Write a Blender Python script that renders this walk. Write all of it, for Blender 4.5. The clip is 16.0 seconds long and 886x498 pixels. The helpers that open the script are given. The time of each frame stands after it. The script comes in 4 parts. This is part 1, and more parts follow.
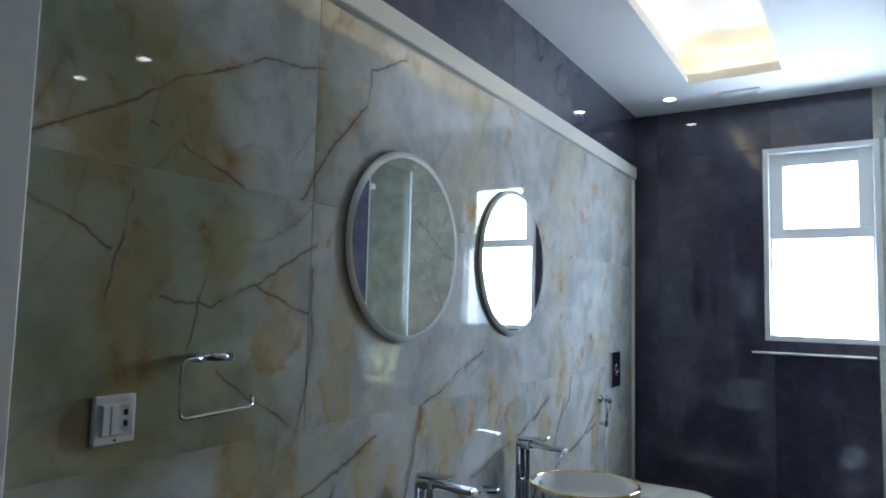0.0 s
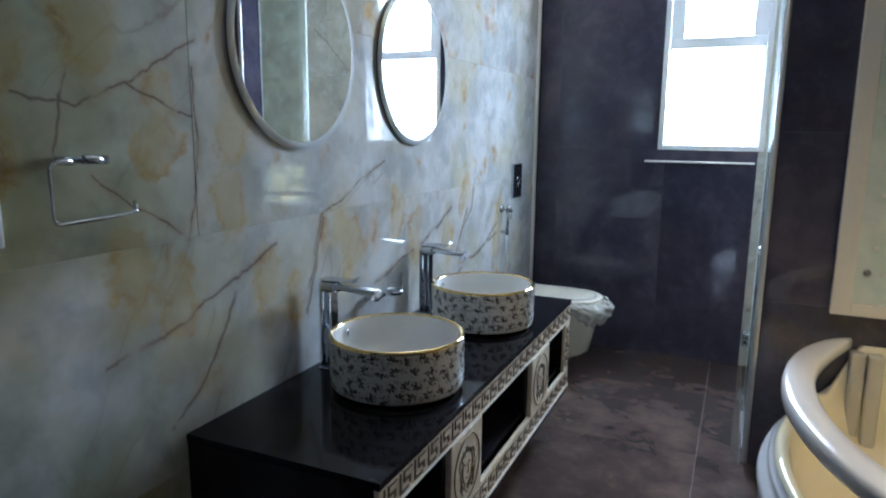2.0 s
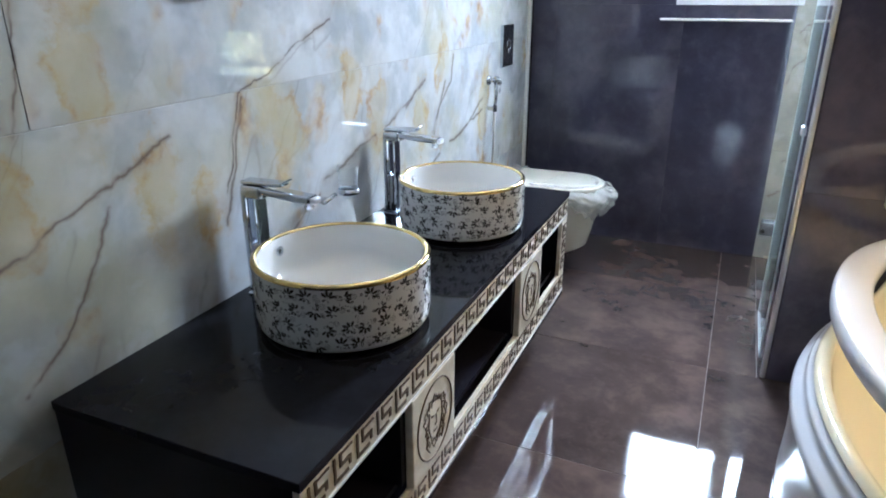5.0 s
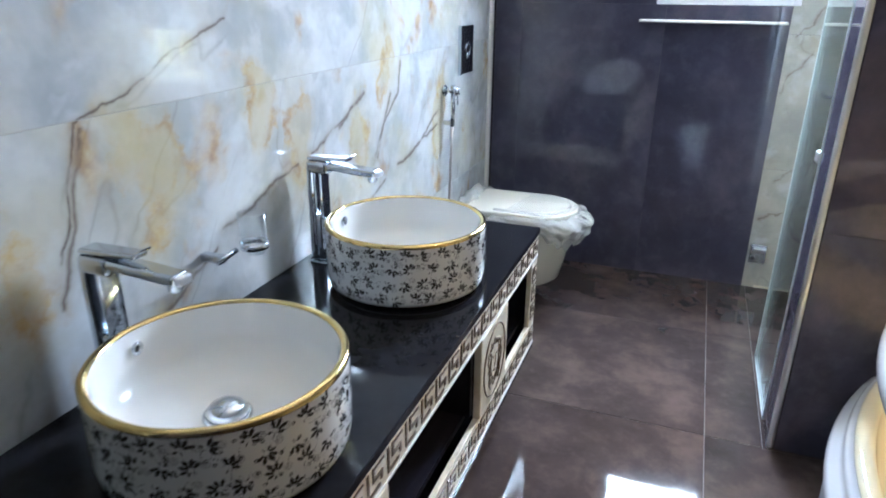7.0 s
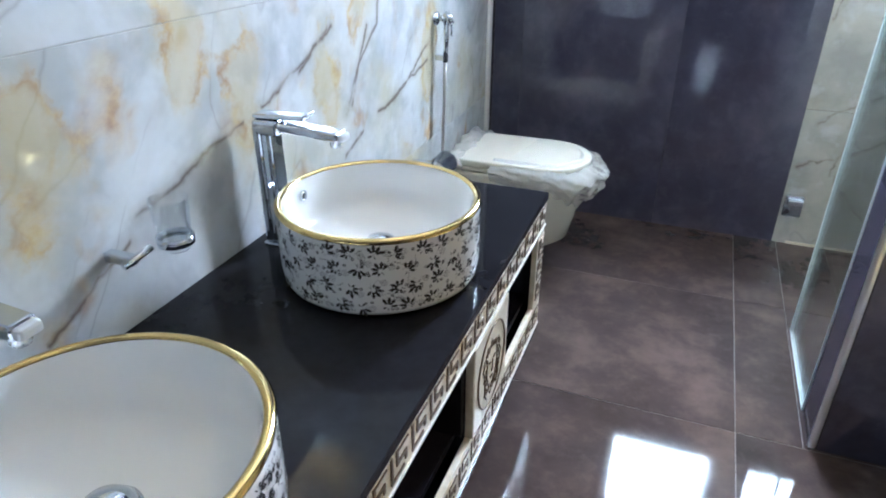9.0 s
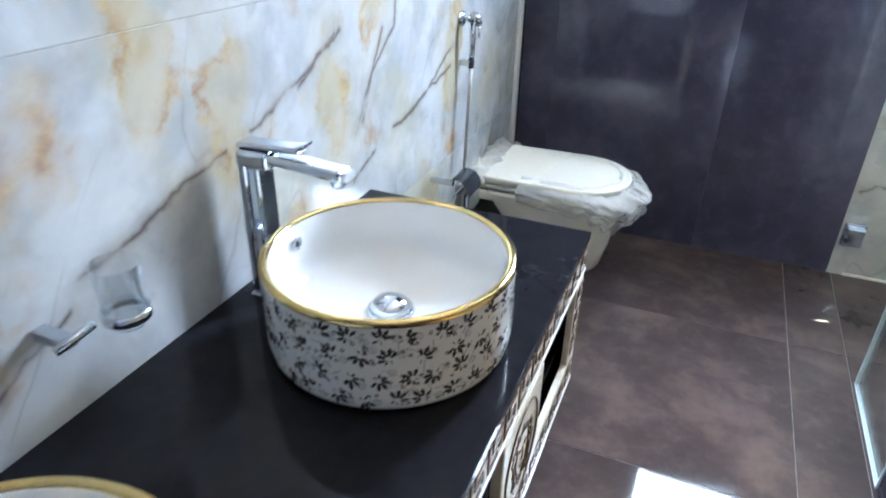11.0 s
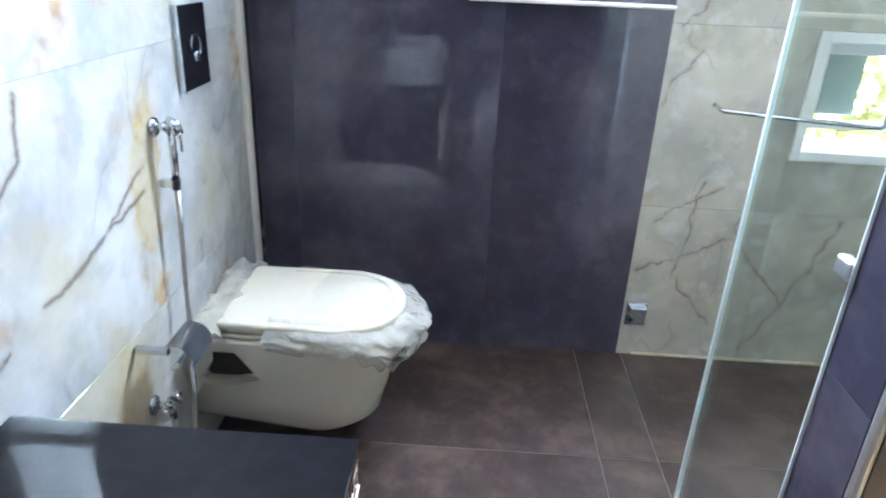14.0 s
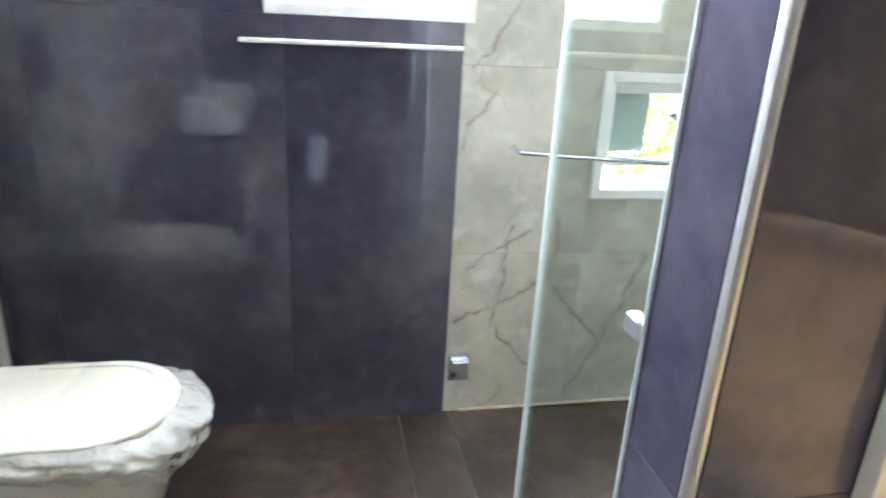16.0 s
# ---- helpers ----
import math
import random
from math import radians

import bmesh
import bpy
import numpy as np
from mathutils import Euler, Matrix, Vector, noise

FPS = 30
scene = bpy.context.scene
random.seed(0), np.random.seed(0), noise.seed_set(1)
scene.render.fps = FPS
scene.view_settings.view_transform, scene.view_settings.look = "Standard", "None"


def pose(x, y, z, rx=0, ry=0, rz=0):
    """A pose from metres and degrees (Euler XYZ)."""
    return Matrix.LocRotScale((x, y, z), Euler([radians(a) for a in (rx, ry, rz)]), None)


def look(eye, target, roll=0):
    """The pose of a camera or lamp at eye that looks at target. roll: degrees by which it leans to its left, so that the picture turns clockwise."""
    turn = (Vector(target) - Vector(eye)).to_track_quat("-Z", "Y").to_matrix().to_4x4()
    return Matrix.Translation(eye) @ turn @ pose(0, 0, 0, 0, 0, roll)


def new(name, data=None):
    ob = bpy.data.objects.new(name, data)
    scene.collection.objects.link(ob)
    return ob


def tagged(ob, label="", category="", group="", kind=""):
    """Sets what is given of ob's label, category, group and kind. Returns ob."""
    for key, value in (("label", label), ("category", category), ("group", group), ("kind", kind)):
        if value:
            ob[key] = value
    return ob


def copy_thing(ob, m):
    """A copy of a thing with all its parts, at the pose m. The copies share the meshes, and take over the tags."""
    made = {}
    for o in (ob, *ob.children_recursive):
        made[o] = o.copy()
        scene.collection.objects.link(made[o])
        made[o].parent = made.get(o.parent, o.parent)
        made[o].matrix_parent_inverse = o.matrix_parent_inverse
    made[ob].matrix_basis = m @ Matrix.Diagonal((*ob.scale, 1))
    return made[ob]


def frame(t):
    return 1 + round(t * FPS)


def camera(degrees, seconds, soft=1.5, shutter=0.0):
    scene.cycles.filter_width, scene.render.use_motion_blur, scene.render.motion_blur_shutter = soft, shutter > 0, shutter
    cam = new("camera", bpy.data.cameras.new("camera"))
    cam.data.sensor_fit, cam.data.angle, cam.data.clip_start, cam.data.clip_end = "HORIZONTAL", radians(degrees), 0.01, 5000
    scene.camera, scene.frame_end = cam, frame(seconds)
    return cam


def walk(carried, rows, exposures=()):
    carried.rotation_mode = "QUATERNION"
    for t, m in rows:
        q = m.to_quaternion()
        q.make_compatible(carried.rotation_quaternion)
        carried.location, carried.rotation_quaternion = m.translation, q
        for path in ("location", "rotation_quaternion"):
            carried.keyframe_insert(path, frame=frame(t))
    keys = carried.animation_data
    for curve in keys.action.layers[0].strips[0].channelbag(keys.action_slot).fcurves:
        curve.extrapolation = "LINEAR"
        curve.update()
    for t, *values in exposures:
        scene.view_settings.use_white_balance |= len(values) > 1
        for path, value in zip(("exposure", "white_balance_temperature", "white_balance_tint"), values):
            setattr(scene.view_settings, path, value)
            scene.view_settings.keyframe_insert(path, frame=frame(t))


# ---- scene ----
cam = camera(67.9, 16.0, soft=1.9, shutter=0.5)
PATH = [
    (0, (1.243, 0.396, 1.496), (0.179, 2.081, 1.662), 1.4),
    (0.5, (1.237, 0.407, 1.486), (0.211, 2.121, 1.586), 1.1),
    (1, (1.253, 0.419, 1.467), (0.3, 2.175, 1.379), 0.8),
    (1.5, (1.244, 0.427, 1.447), (0.361, 2.206, 1.208), 0.3),
    (2, (1.257, 0.437, 1.435), (0.45, 2.232, 1.078), 0.6),
    (2.5, (1.249, 0.468, 1.42), (0.505, 2.273, 0.987), 0.5),
    (3, (1.241, 0.534, 1.401), (0.532, 2.33, 0.882), -0.6),
    (3.5, (1.225, 0.665, 1.386), (0.474, 2.415, 0.775), -1.4),
    (5.8, (1.047, 1.072, 1.386), (0.322, 2.781, 0.643), 0.7),
    (6, (1.024, 1.115, 1.378), (0.327, 2.837, 0.637), 0.3),
    (6.5, (0.994, 1.248, 1.371), (0.355, 2.996, 0.638), 0.8),
    (7, (0.998, 1.412, 1.373), (0.341, 3.154, 0.644), 0.5),
    (7.5, (0.989, 1.547, 1.367), (0.333, 3.282, 0.619), 0.8),
    (8, (0.943, 1.652, 1.364), (0.331, 3.395, 0.599), 0.7),
    (8.2, (0.95, 1.695, 1.369), (0.33, 3.415, 0.56), 0.1),
    (10.3, (0.764, 1.910, 1.318), (0.098, 3.534, 0.331), 1.4),
    (10.5, (0.758, 1.954, 1.338), (0.09, 3.566, 0.361), 1.1),
    (11, (0.772, 2.057, 1.344), (0.109, 3.678, 0.378), 1.2),
    (11.5, (0.784, 2.189, 1.338), (0.135, 3.844, 0.421), 1.4),
    (12, (0.804, 2.255, 1.343), (0.188, 3.941, 0.46), 1.6),
    (12.5, (0.795, 2.318, 1.355), (0.316, 4.064, 0.505), 2.2),
    (13, (0.755, 2.438, 1.354), (0.438, 4.221, 0.506), 2.5),
    (13.5, (0.73, 2.526, 1.374), (0.506, 4.331, 0.542), 2.5),
    (14, (0.724, 2.598, 1.368), (0.666, 4.425, 0.556), 2.6),
    (14.5, (0.782, 2.65, 1.367), (0.76, 4.481, 0.562), 2.4),
    (15, (0.827, 2.743, 1.389), (0.801, 4.587, 0.616), 2.9),
    (15.5, (0.87, 2.769, 1.396), (0.997, 4.626, 0.663), 3.3),
    (16, (0.889, 2.802, 1.352), (1.277, 4.644, 0.676), 3.1),
]
K = 1.14  # metres to one unit of the plan below
walk(cam, [(t, look(eye, aim, lean)) for t, eye, aim, lean in PATH],
     exposures=[(0, -0.02, 5230, 10), (1.5, 0.23, 5180, 10), (2.5, 0.78, 5180, 11), (3.5, 1.08, 5230, 13), (6, 1.33, 5280, 14), (8, 1.33, 5280, 13), (12, 1.41, 5330, 14), (13.5, 1.46, 5430, 14), (14.5, 1.61, 5430, 13), (15.5, 1.76, 5610, 13), (16, 1.71, 5860, 13)])

# ---- plan, in units of K metres ----
FAR = 4.20
CEIL = 2.445
SHOWER_X = 1.200
ALCOVE_Y = 3.010
EAST = 2.75
SOUTH = -1.3
WIN = (0.673, 1.198, 1.163, 2.180)
VENT_WIN = (1.573, 2.13, 0.696, 1.058)

# ---- light ----
world = bpy.data.worlds.new("sky")
scene.world = world
world.use_nodes = True
wn = world.node_tree
sky = wn.nodes.new("ShaderNodeTexSky")
sky.sky_type = "NISHITA"
sky.sun_disc = False
sky.sun_elevation = radians(48)
sky.sun_rotation = radians(20)
wn.links.new(sky.outputs[0], wn.nodes["Background"].inputs[0])
wn.nodes["Background"].inputs[1].default_value = 0.12

sun = new("sun", bpy.data.lights.new("sun", "SUN"))
sun.data.energy = 3.0
sun.data.angle = radians(0.5)
sun.data.color = (1.0, 0.95, 0.88)
sun.matrix_world = look((0, 0, 6), (-0.34 * math.cos(radians(48)) * 3, 0.94 * -3 * math.cos(radians(48)), 6 - 3 * math.sin(radians(48))))


def area_lamp(name, x, y, z, w, h, watts, color, toward):
    lamp = bpy.data.lights.new(name, "AREA")
    lamp.shape, lamp.size, lamp.size_y = "RECTANGLE", w, h
    lamp.energy, lamp.color = watts, color
    ob = new(name, lamp)
    ob.matrix_world = look(Vector((x, y, z)) * K, Vector(toward) * K)
    return ob


area_lamp("window_daylight", (WIN[0] + WIN[1]) / 2, FAR + 0.24, (WIN[2] + WIN[3]) / 2, 0.62, 1.1, 92, (0.88, 0.94, 1.0), ((WIN[0] + WIN[1]) / 2, 0, (WIN[2] + WIN[3]) / 2 - 1.9))


def spot_lamp(x, y, watts=3.5, cone=84):
    lamp = bpy.data.lights.new("downlight_lamp", "SPOT")
    lamp.energy, lamp.color, lamp.spot_size, lamp.spot_blend, lamp.shadow_soft_size = watts, (1.0, 0.69, 0.36), radians(cone), 0.8, 0.03
    ob = new("downlight_lamp", lamp)
    ob.matrix_world = look(Vector((x, y, CEIL - 0.012)) * K, Vector((x, y, 0)) * K)


# ---- materials ----
def shader(name, base=(0.5, 0.5, 0.5), rough=0.5, metal=0.0, spec=0.5):
    m = bpy.data.materials.new(name)
    m.use_nodes = True
    b = m.node_tree.nodes["Principled BSDF"]
    b.inputs["Base Color"].default_value = (*base, 1)
    b.inputs["Roughness"].default_value = rough
    b.inputs["Metallic"].default_value = metal
    b.inputs["Specular IOR Level"].default_value = spec
    return m


def node(m, kind, **values):
    n = m.node_tree.nodes.new(kind)
    for k, v in values.items():
        n.inputs[k.replace("_", " ")].default_value = v
    return n


def wire(m, a, b):
    m.node_tree.links.new(a, b)


def ramp(m, source, stops):
    r = m.node_tree.nodes.new("ShaderNodeValToRGB")
    e = r.color_ramp.elements
    while len(e) < len(stops):
        e.new(0.5)
    for i, (p, c) in enumerate(stops):
        e[i].position = p
        e[i].color = (*c, 1) if len(c) == 3 else c
    wire(m, source, r.inputs[0])
    return r.outputs[0]


def blend(m, fac, a, b, kind="MIX"):
    n = m.node_tree.nodes.new("ShaderNodeMix")
    n.data_type, n.blend_type = "RGBA", kind
    for value, slot in ((fac, n.inputs[0]), (a, n.inputs[6]), (b, n.inputs[7])):
        if isinstance(value, (int, float)):
            slot.default_value = value
        elif isinstance(value, tuple):
            slot.default_value = (*value, 1)
        else:
            wire(m, value, slot)
    return n.outputs[2]


def maths(m, kind, a, b=0.0):
    n = m.node_tree.nodes.new("ShaderNodeMath")
    n.operation = kind
    for value, slot in ((a, n.inputs[0]), (b, n.inputs[1])):
        if isinstance(value, (int, float)):
            slot.default_value = value
        else:
            wire(m, value, slot)
    return n.outputs[0]


def place(m, shift=0.0, turn=(0, 0, 0), scale=(1, 1, 1)):
    """World place in metres, moved by a random step from one object to the next."""
    g = m.node_tree.nodes.new("ShaderNodeNewGeometry")
    out = g.outputs["Position"]
    if shift:
        info = m.node_tree.nodes.new("ShaderNodeObjectInfo")
        add = m.node_tree.nodes.new("ShaderNodeVectorMath")
        add.operation = "MULTIPLY_ADD"
        wire(m, info.outputs["Random"], add.inputs[0])
        add.inputs[1].default_value = (shift, shift * 0.7, shift * 1.3)
        wire(m, out, add.inputs[2])
        out = add.outputs[0]
    mp = m.node_tree.nodes.new("ShaderNodeMapping")
    mp.inputs["Rotation"].default_value = turn
    mp.inputs["Scale"].default_value = scale
    wire(m, out, mp.inputs["Vector"])
    return mp.outputs[0]


def noisy(m, vec, scale, detail=4.0, rough=0.55, warp=0.0):
    n = node(m, "ShaderNodeTexNoise", Scale=scale, Detail=detail, Roughness=rough, Distortion=warp)
    wire(m, vec, n.inputs["Vector"])
    return n


def warped(m, vec, scale, amount):
    n = noisy(m, vec, scale, 3.0)
    sub = m.node_tree.nodes.new("ShaderNodeVectorMath")
    sub.operation = "MULTIPLY_ADD"
    wire(m, n.outputs["Color"], sub.inputs[0])
    sub.inputs[1].default_value = (amount, amount, amount)
    wire(m, vec, sub.inputs[2])
    return sub.outputs[0]


def bump(m, height, strength, distance=0.002):
    b = node(m, "ShaderNodeBump", Strength=strength, Distance=distance)
    wire(m, height, b.inputs["Height"])
    wire(m, b.outputs[0], m.node_tree.nodes["Principled BSDF"].inputs["Normal"])


def base(m, color):
    wire(m, color, m.node_tree.nodes["Principled BSDF"].inputs["Base Color"])


def veins(m, vec, turn, scale, stretch, width):
    """Long thin lines: where a smooth, stretched noise crosses its middle. Returns the line and the soft band round it."""
    mp = m.node_tree.nodes.new("ShaderNodeMapping")
    mp.vector_type = "TEXTURE"
    mp.inputs["Rotation"].default_value = (radians(turn), 0, radians(8))
    mp.inputs["Scale"].default_value = (1, stretch, 1)
    wire(m, vec, mp.inputs["Vector"])
    n = noisy(m, mp.outputs[0], scale, 2.2, 0.5)
    off = maths(m, "ABSOLUTE", maths(m, "SUBTRACT", n.outputs["Fac"], 0.5))
    return ramp(m, off, [(0.0, (1, 1, 1)), (width * 0.5, (0.8, 0.8, 0.8)), (width, (0, 0, 0))]), ramp(m, off, [(0.0, (1, 1, 1)), (0.07, (0, 0, 0))])


def product(m, *values):
    out = values[0]
    for v in values[1:]:
        out = maths(m, "MULTIPLY", out, v)
    return out


def patchy(m, vec, scale, low, high):
    return ramp(m, noisy(m, vec, scale, 3.0).outputs["Fac"], [(low, (0, 0, 0)), (high, (1, 1, 1))])


# long dark veins and golden stains of the marble wall: y, z, y, z of a vein's ends; y, z of a stain
VEINS = ((1.03, 1.67, 1.13, 1.74), (1.13, 1.74, 1.34, 1.84), (1.34, 1.84, 1.52, 1.88), (0.85, 1.55, 1.03, 1.67), (1.85, 2.02, 1.7, 1.93), (1.7, 1.93, 1.68, 1.84), (1.68, 1.84, 1.57, 1.71), (1.57, 1.71, 1.45, 1.55), (1.03, 1.5, 1.0, 1.3), (0.86, 1.47, 1.0, 1.39), (1.2, 1.36, 1.16, 1.21),
         (1.5, 1.39, 1.5, 1.17), (1.5, 1.17, 1.47, 1.02), (1.1, 1.31, 1.21, 1.29), (1.21, 1.29, 1.32, 1.34), (1.32, 1.34, 1.51, 1.45), (1.32, 1.34, 1.49, 1.28), (1.23, 1.17, 1.34, 1.09), (1.34, 1.09, 1.47, 1.02), (2.35, 1.16, 1.97, 1.01), (1.97, 1.01, 1.9, 0.81), (1.07, 1.63, 1.14, 1.6), (1.14, 1.6, 1.28, 1.55))
BROAD = ((2.08, 0.63, 2.25, 0.71), (2.28, 0.74, 2.44, 0.78), (2.44, 0.78, 2.57, 0.81), (2.9, 0.94, 2.77, 0.87), (2.77, 0.87, 2.63, 0.83), (3.09, 0.91, 2.99, 0.74), (3.14, 0.68, 3.48, 0.75), (2.96, 0.72, 3.03, 0.82), (3.03, 0.82, 3.15, 0.91), (3.15, 0.91, 3.17, 1.0), (3.15, 0.68, 3.31, 0.71),
         (3.31, 0.71, 3.49, 0.8), (2.94, 0.62, 3.04, 0.65), (2.77, 0.86, 2.84, 0.91), (2.84, 0.91, 2.92, 0.94), (1.23, 0.79, 1.39, 0.82), (1.39, 0.82, 1.53, 0.87), (1.53, 0.87, 1.76, 0.96), (1.39, 0.6, 1.46, 0.65), (1.46, 0.65, 1.57, 0.78), (1.57, 0.78, 1.6, 0.86), (1.98, 1.0, 1.93, 0.86), (1.93, 0.86, 1.89, 0.74))
SHOWER_VEINS = ((1.21, 0.49, 1.41, 0.60), (1.19, 0.31, 1.46, 0.43), (1.48, 0.44, 1.67, 0.22), (1.58, 0.04, 1.79, 0.52), (1.17, 0.84, 1.25, 0.97), (1.36, 0.62, 1.31, 0.30), (1.33, 0.29, 1.45, 0.12), (1.50, 0.63, 1.48, 0.46),
                (1.20, 1.05, 1.42, 1.40), (1.30, 1.62, 1.60, 1.90), (1.95, 0.30, 2.25, 0.62))
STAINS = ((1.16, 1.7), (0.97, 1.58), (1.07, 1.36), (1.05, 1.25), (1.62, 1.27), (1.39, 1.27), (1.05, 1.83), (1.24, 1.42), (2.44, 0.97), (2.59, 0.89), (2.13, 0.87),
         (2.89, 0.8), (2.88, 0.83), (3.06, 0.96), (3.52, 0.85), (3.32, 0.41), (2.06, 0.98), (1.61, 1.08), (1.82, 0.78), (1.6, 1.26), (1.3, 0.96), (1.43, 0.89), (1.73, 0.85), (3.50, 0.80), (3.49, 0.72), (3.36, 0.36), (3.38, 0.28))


def vector(m, kind, a, b=None):
    n = m.node_tree.nodes.new("ShaderNodeVectorMath")
    n.operation = kind
    for value, slot in ((a, n.inputs[0]), (b, n.inputs[1])):
        if isinstance(value, tuple):
            slot.default_value = value
        elif value is not None:
            wire(m, value, slot)
    return n


def from_line(m, vec, y0, z0, y1, z1):
    """The distance from the straight line between two points of the wall."""
    d = Vector((0, y1 - y0, z1 - z0))
    off = vector(m, "SUBTRACT", vec, (0, y0, z0)).outputs[0]
    t = maths(m, "MULTIPLY", vector(m, "DOT_PRODUCT", off, tuple(d)).outputs["Value"], 1 / d.length_squared)
    t.node.use_clamp = True
    n = m.node_tree.nodes.new("ShaderNodeVectorMath")
    n.operation = "SCALE"
    n.inputs[0].default_value = tuple(d)
    wire(m, t, n.inputs["Scale"])
    return vector(m, "LENGTH", vector(m, "SUBTRACT", off, n.outputs[0]).outputs[0]).outputs["Value"]


def nearest(m, values):
    out = values[0]
    for v in values[1:]:
        out = maths(m, "MINIMUM", out, v)
    return out


def marble_material(name, ground, cloud, gold_amount, vein_depth, shift, placed=False):
    m = shader(name, rough=0.03, spec=0.65)
    vec = place(m, shift)
    wob = warped(m, vec, 3.0, 0.10)
    fine = warped(m, wob, 16.0, 0.018)
    clouds = noisy(m, wob, 3.4, 5.0, 0.6)
    color = ramp(m, clouds.outputs["Fac"], [(0.32, cloud), (0.50, ground), (0.66, tuple(min(0.9, c * 1.16) for c in ground))])
    color = blend(m, product(m, patchy(m, fine, 8.0, 0.48, 0.64), 0.5), color, tuple(c * 0.82 for c in cloud))
    color = blend(m, product(m, patchy(m, vec, 2.1, 0.50, 0.66), 0.5 * gold_amount), color, (0.54, 0.49, 0.27))
    color = blend(m, product(m, patchy(m, wob, 11.0, 0.55, 0.68), 0.35), color, (0.70, 0.74, 0.76))
    amber = noisy(m, fine, 17.0, 5.0, 0.65)
    amber_color = ramp(m, amber.outputs["Fac"], [(0.38, (0.34, 0.16, 0.045)), (0.52, (0.53, 0.33, 0.10)), (0.66, (0.60, 0.50, 0.26))])
    free = 0.45 if placed else 1.0
    for turn, scale, stretch, width, gap, tone in ((52, 2.2, 5.0, 0.0042, 0.52, (0.10, 0.075, 0.065)), (70, 3.2, 4.0, 0.0055, 0.54, (0.20, 0.16, 0.14))):
        line, band = veins(m, fine, turn, scale, stretch, width)
        color = blend(m, product(m, band, patchy(m, wob, 4.2 + turn * 0.01, 0.55, 0.65), patchy(m, fine, 9.0, 0.42, 0.58), 0.8 * gold_amount), color, amber_color)
        color = blend(m, product(m, band, band, patchy(m, vec, 3.3, 0.48, 0.64), 0.35 * vein_depth), color, (0.27, 0.24, 0.22))
        color = blend(m, product(m, line, patchy(m, vec, 2.7 + scale * 0.2, gap - 0.05, gap + 0.05), vein_depth * free), color, tone)
    if placed:
        g = m.node_tree.nodes.new("ShaderNodeNewGeometry")
        flat = vector(m, "MULTIPLY", g.outputs["Position"], (0, 1 / K, 1 / K)).outputs[0]
        centre = vector(m, "SUBTRACT", noisy(m, flat, 7.0, 3.0).outputs["Color"], (0.5, 0.5, 0.5)).outputs[0]
        flat = vector(m, "ADD", flat, vector(m, "MULTIPLY", centre, (0, 0.045, 0.045)).outputs[0]).outputs[0]
        centre = vector(m, "SUBTRACT", noisy(m, flat, 45.0, 2.0).outputs["Color"], (0.5, 0.5, 0.5)).outputs[0]
        flat = vector(m, "ADD", flat, vector(m, "MULTIPLY", centre, (0, 0.011, 0.011)).outputs[0]).outputs[0]
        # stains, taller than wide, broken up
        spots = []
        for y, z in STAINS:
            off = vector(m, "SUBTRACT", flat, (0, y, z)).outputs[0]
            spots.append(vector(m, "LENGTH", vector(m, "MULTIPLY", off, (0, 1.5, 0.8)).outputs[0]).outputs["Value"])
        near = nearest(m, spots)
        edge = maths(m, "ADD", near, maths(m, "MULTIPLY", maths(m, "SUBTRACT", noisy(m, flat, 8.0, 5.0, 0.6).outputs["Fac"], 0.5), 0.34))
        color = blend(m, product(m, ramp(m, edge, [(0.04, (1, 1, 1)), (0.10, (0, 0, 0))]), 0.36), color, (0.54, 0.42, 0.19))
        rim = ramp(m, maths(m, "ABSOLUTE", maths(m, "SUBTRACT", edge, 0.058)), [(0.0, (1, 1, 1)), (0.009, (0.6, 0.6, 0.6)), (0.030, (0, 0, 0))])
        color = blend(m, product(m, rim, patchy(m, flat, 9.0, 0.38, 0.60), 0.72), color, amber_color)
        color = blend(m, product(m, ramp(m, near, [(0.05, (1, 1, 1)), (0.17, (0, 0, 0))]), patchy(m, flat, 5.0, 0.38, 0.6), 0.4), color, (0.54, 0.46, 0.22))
        # dimmer, warmer light at the near end, painted into the stone colour
        near_dimming = maths(m, "MULTIPLY", ramp(m, from_line(m, flat, 0.95, 0.3, 1.15, 2.3), [(0.25, (1, 1, 1)), (0.75, (0, 0, 0))]), patchy(m, vec, 1.9, 0.30, 0.55))
        color = blend(m, product(m, near_dimming, 0.85), color, blend(m, 1.0, color, (0.44, 0.45, 0.29), "MULTIPLY"))
        soft = nearest(m, [from_line(m, flat, *v) for v in BROAD])
        color = blend(m, product(m, ramp(m, soft, [(0.0, (1, 1, 1)), (0.020, (0, 0, 0))]), patchy(m, flat, 16.0, 0.30, 0.50), 0.30), color, (0.30, 0.22, 0.13))
        color = blend(m, product(m, ramp(m, soft, [(0.0, (1, 1, 1)), (0.0016, (0.8, 0.8, 0.8)), (0.0060, (0, 0, 0))]), patchy(m, flat, 11.0, 0.34, 0.48), 0.85), color, (0.13, 0.095, 0.075))
        hard = nearest(m, [from_line(m, flat, *v) for v in VEINS])
        color = blend(m, product(m, ramp(m, hard, [(0.0, (1, 1, 1)), (0.018, (0, 0, 0))]), patchy(m, flat, 9.0, 0.28, 0.56), 0.48), color, (0.33, 0.26, 0.18))
        color = blend(m, product(m, ramp(m, hard, [(0.0, (1, 1, 1)), (0.0014, (0.9, 0.9, 0.9)), (0.0042, (0, 0, 0))]), patchy(m, flat, 12.0, 0.32, 0.50), 0.9), color, (0.11, 0.08, 0.065))
    else:
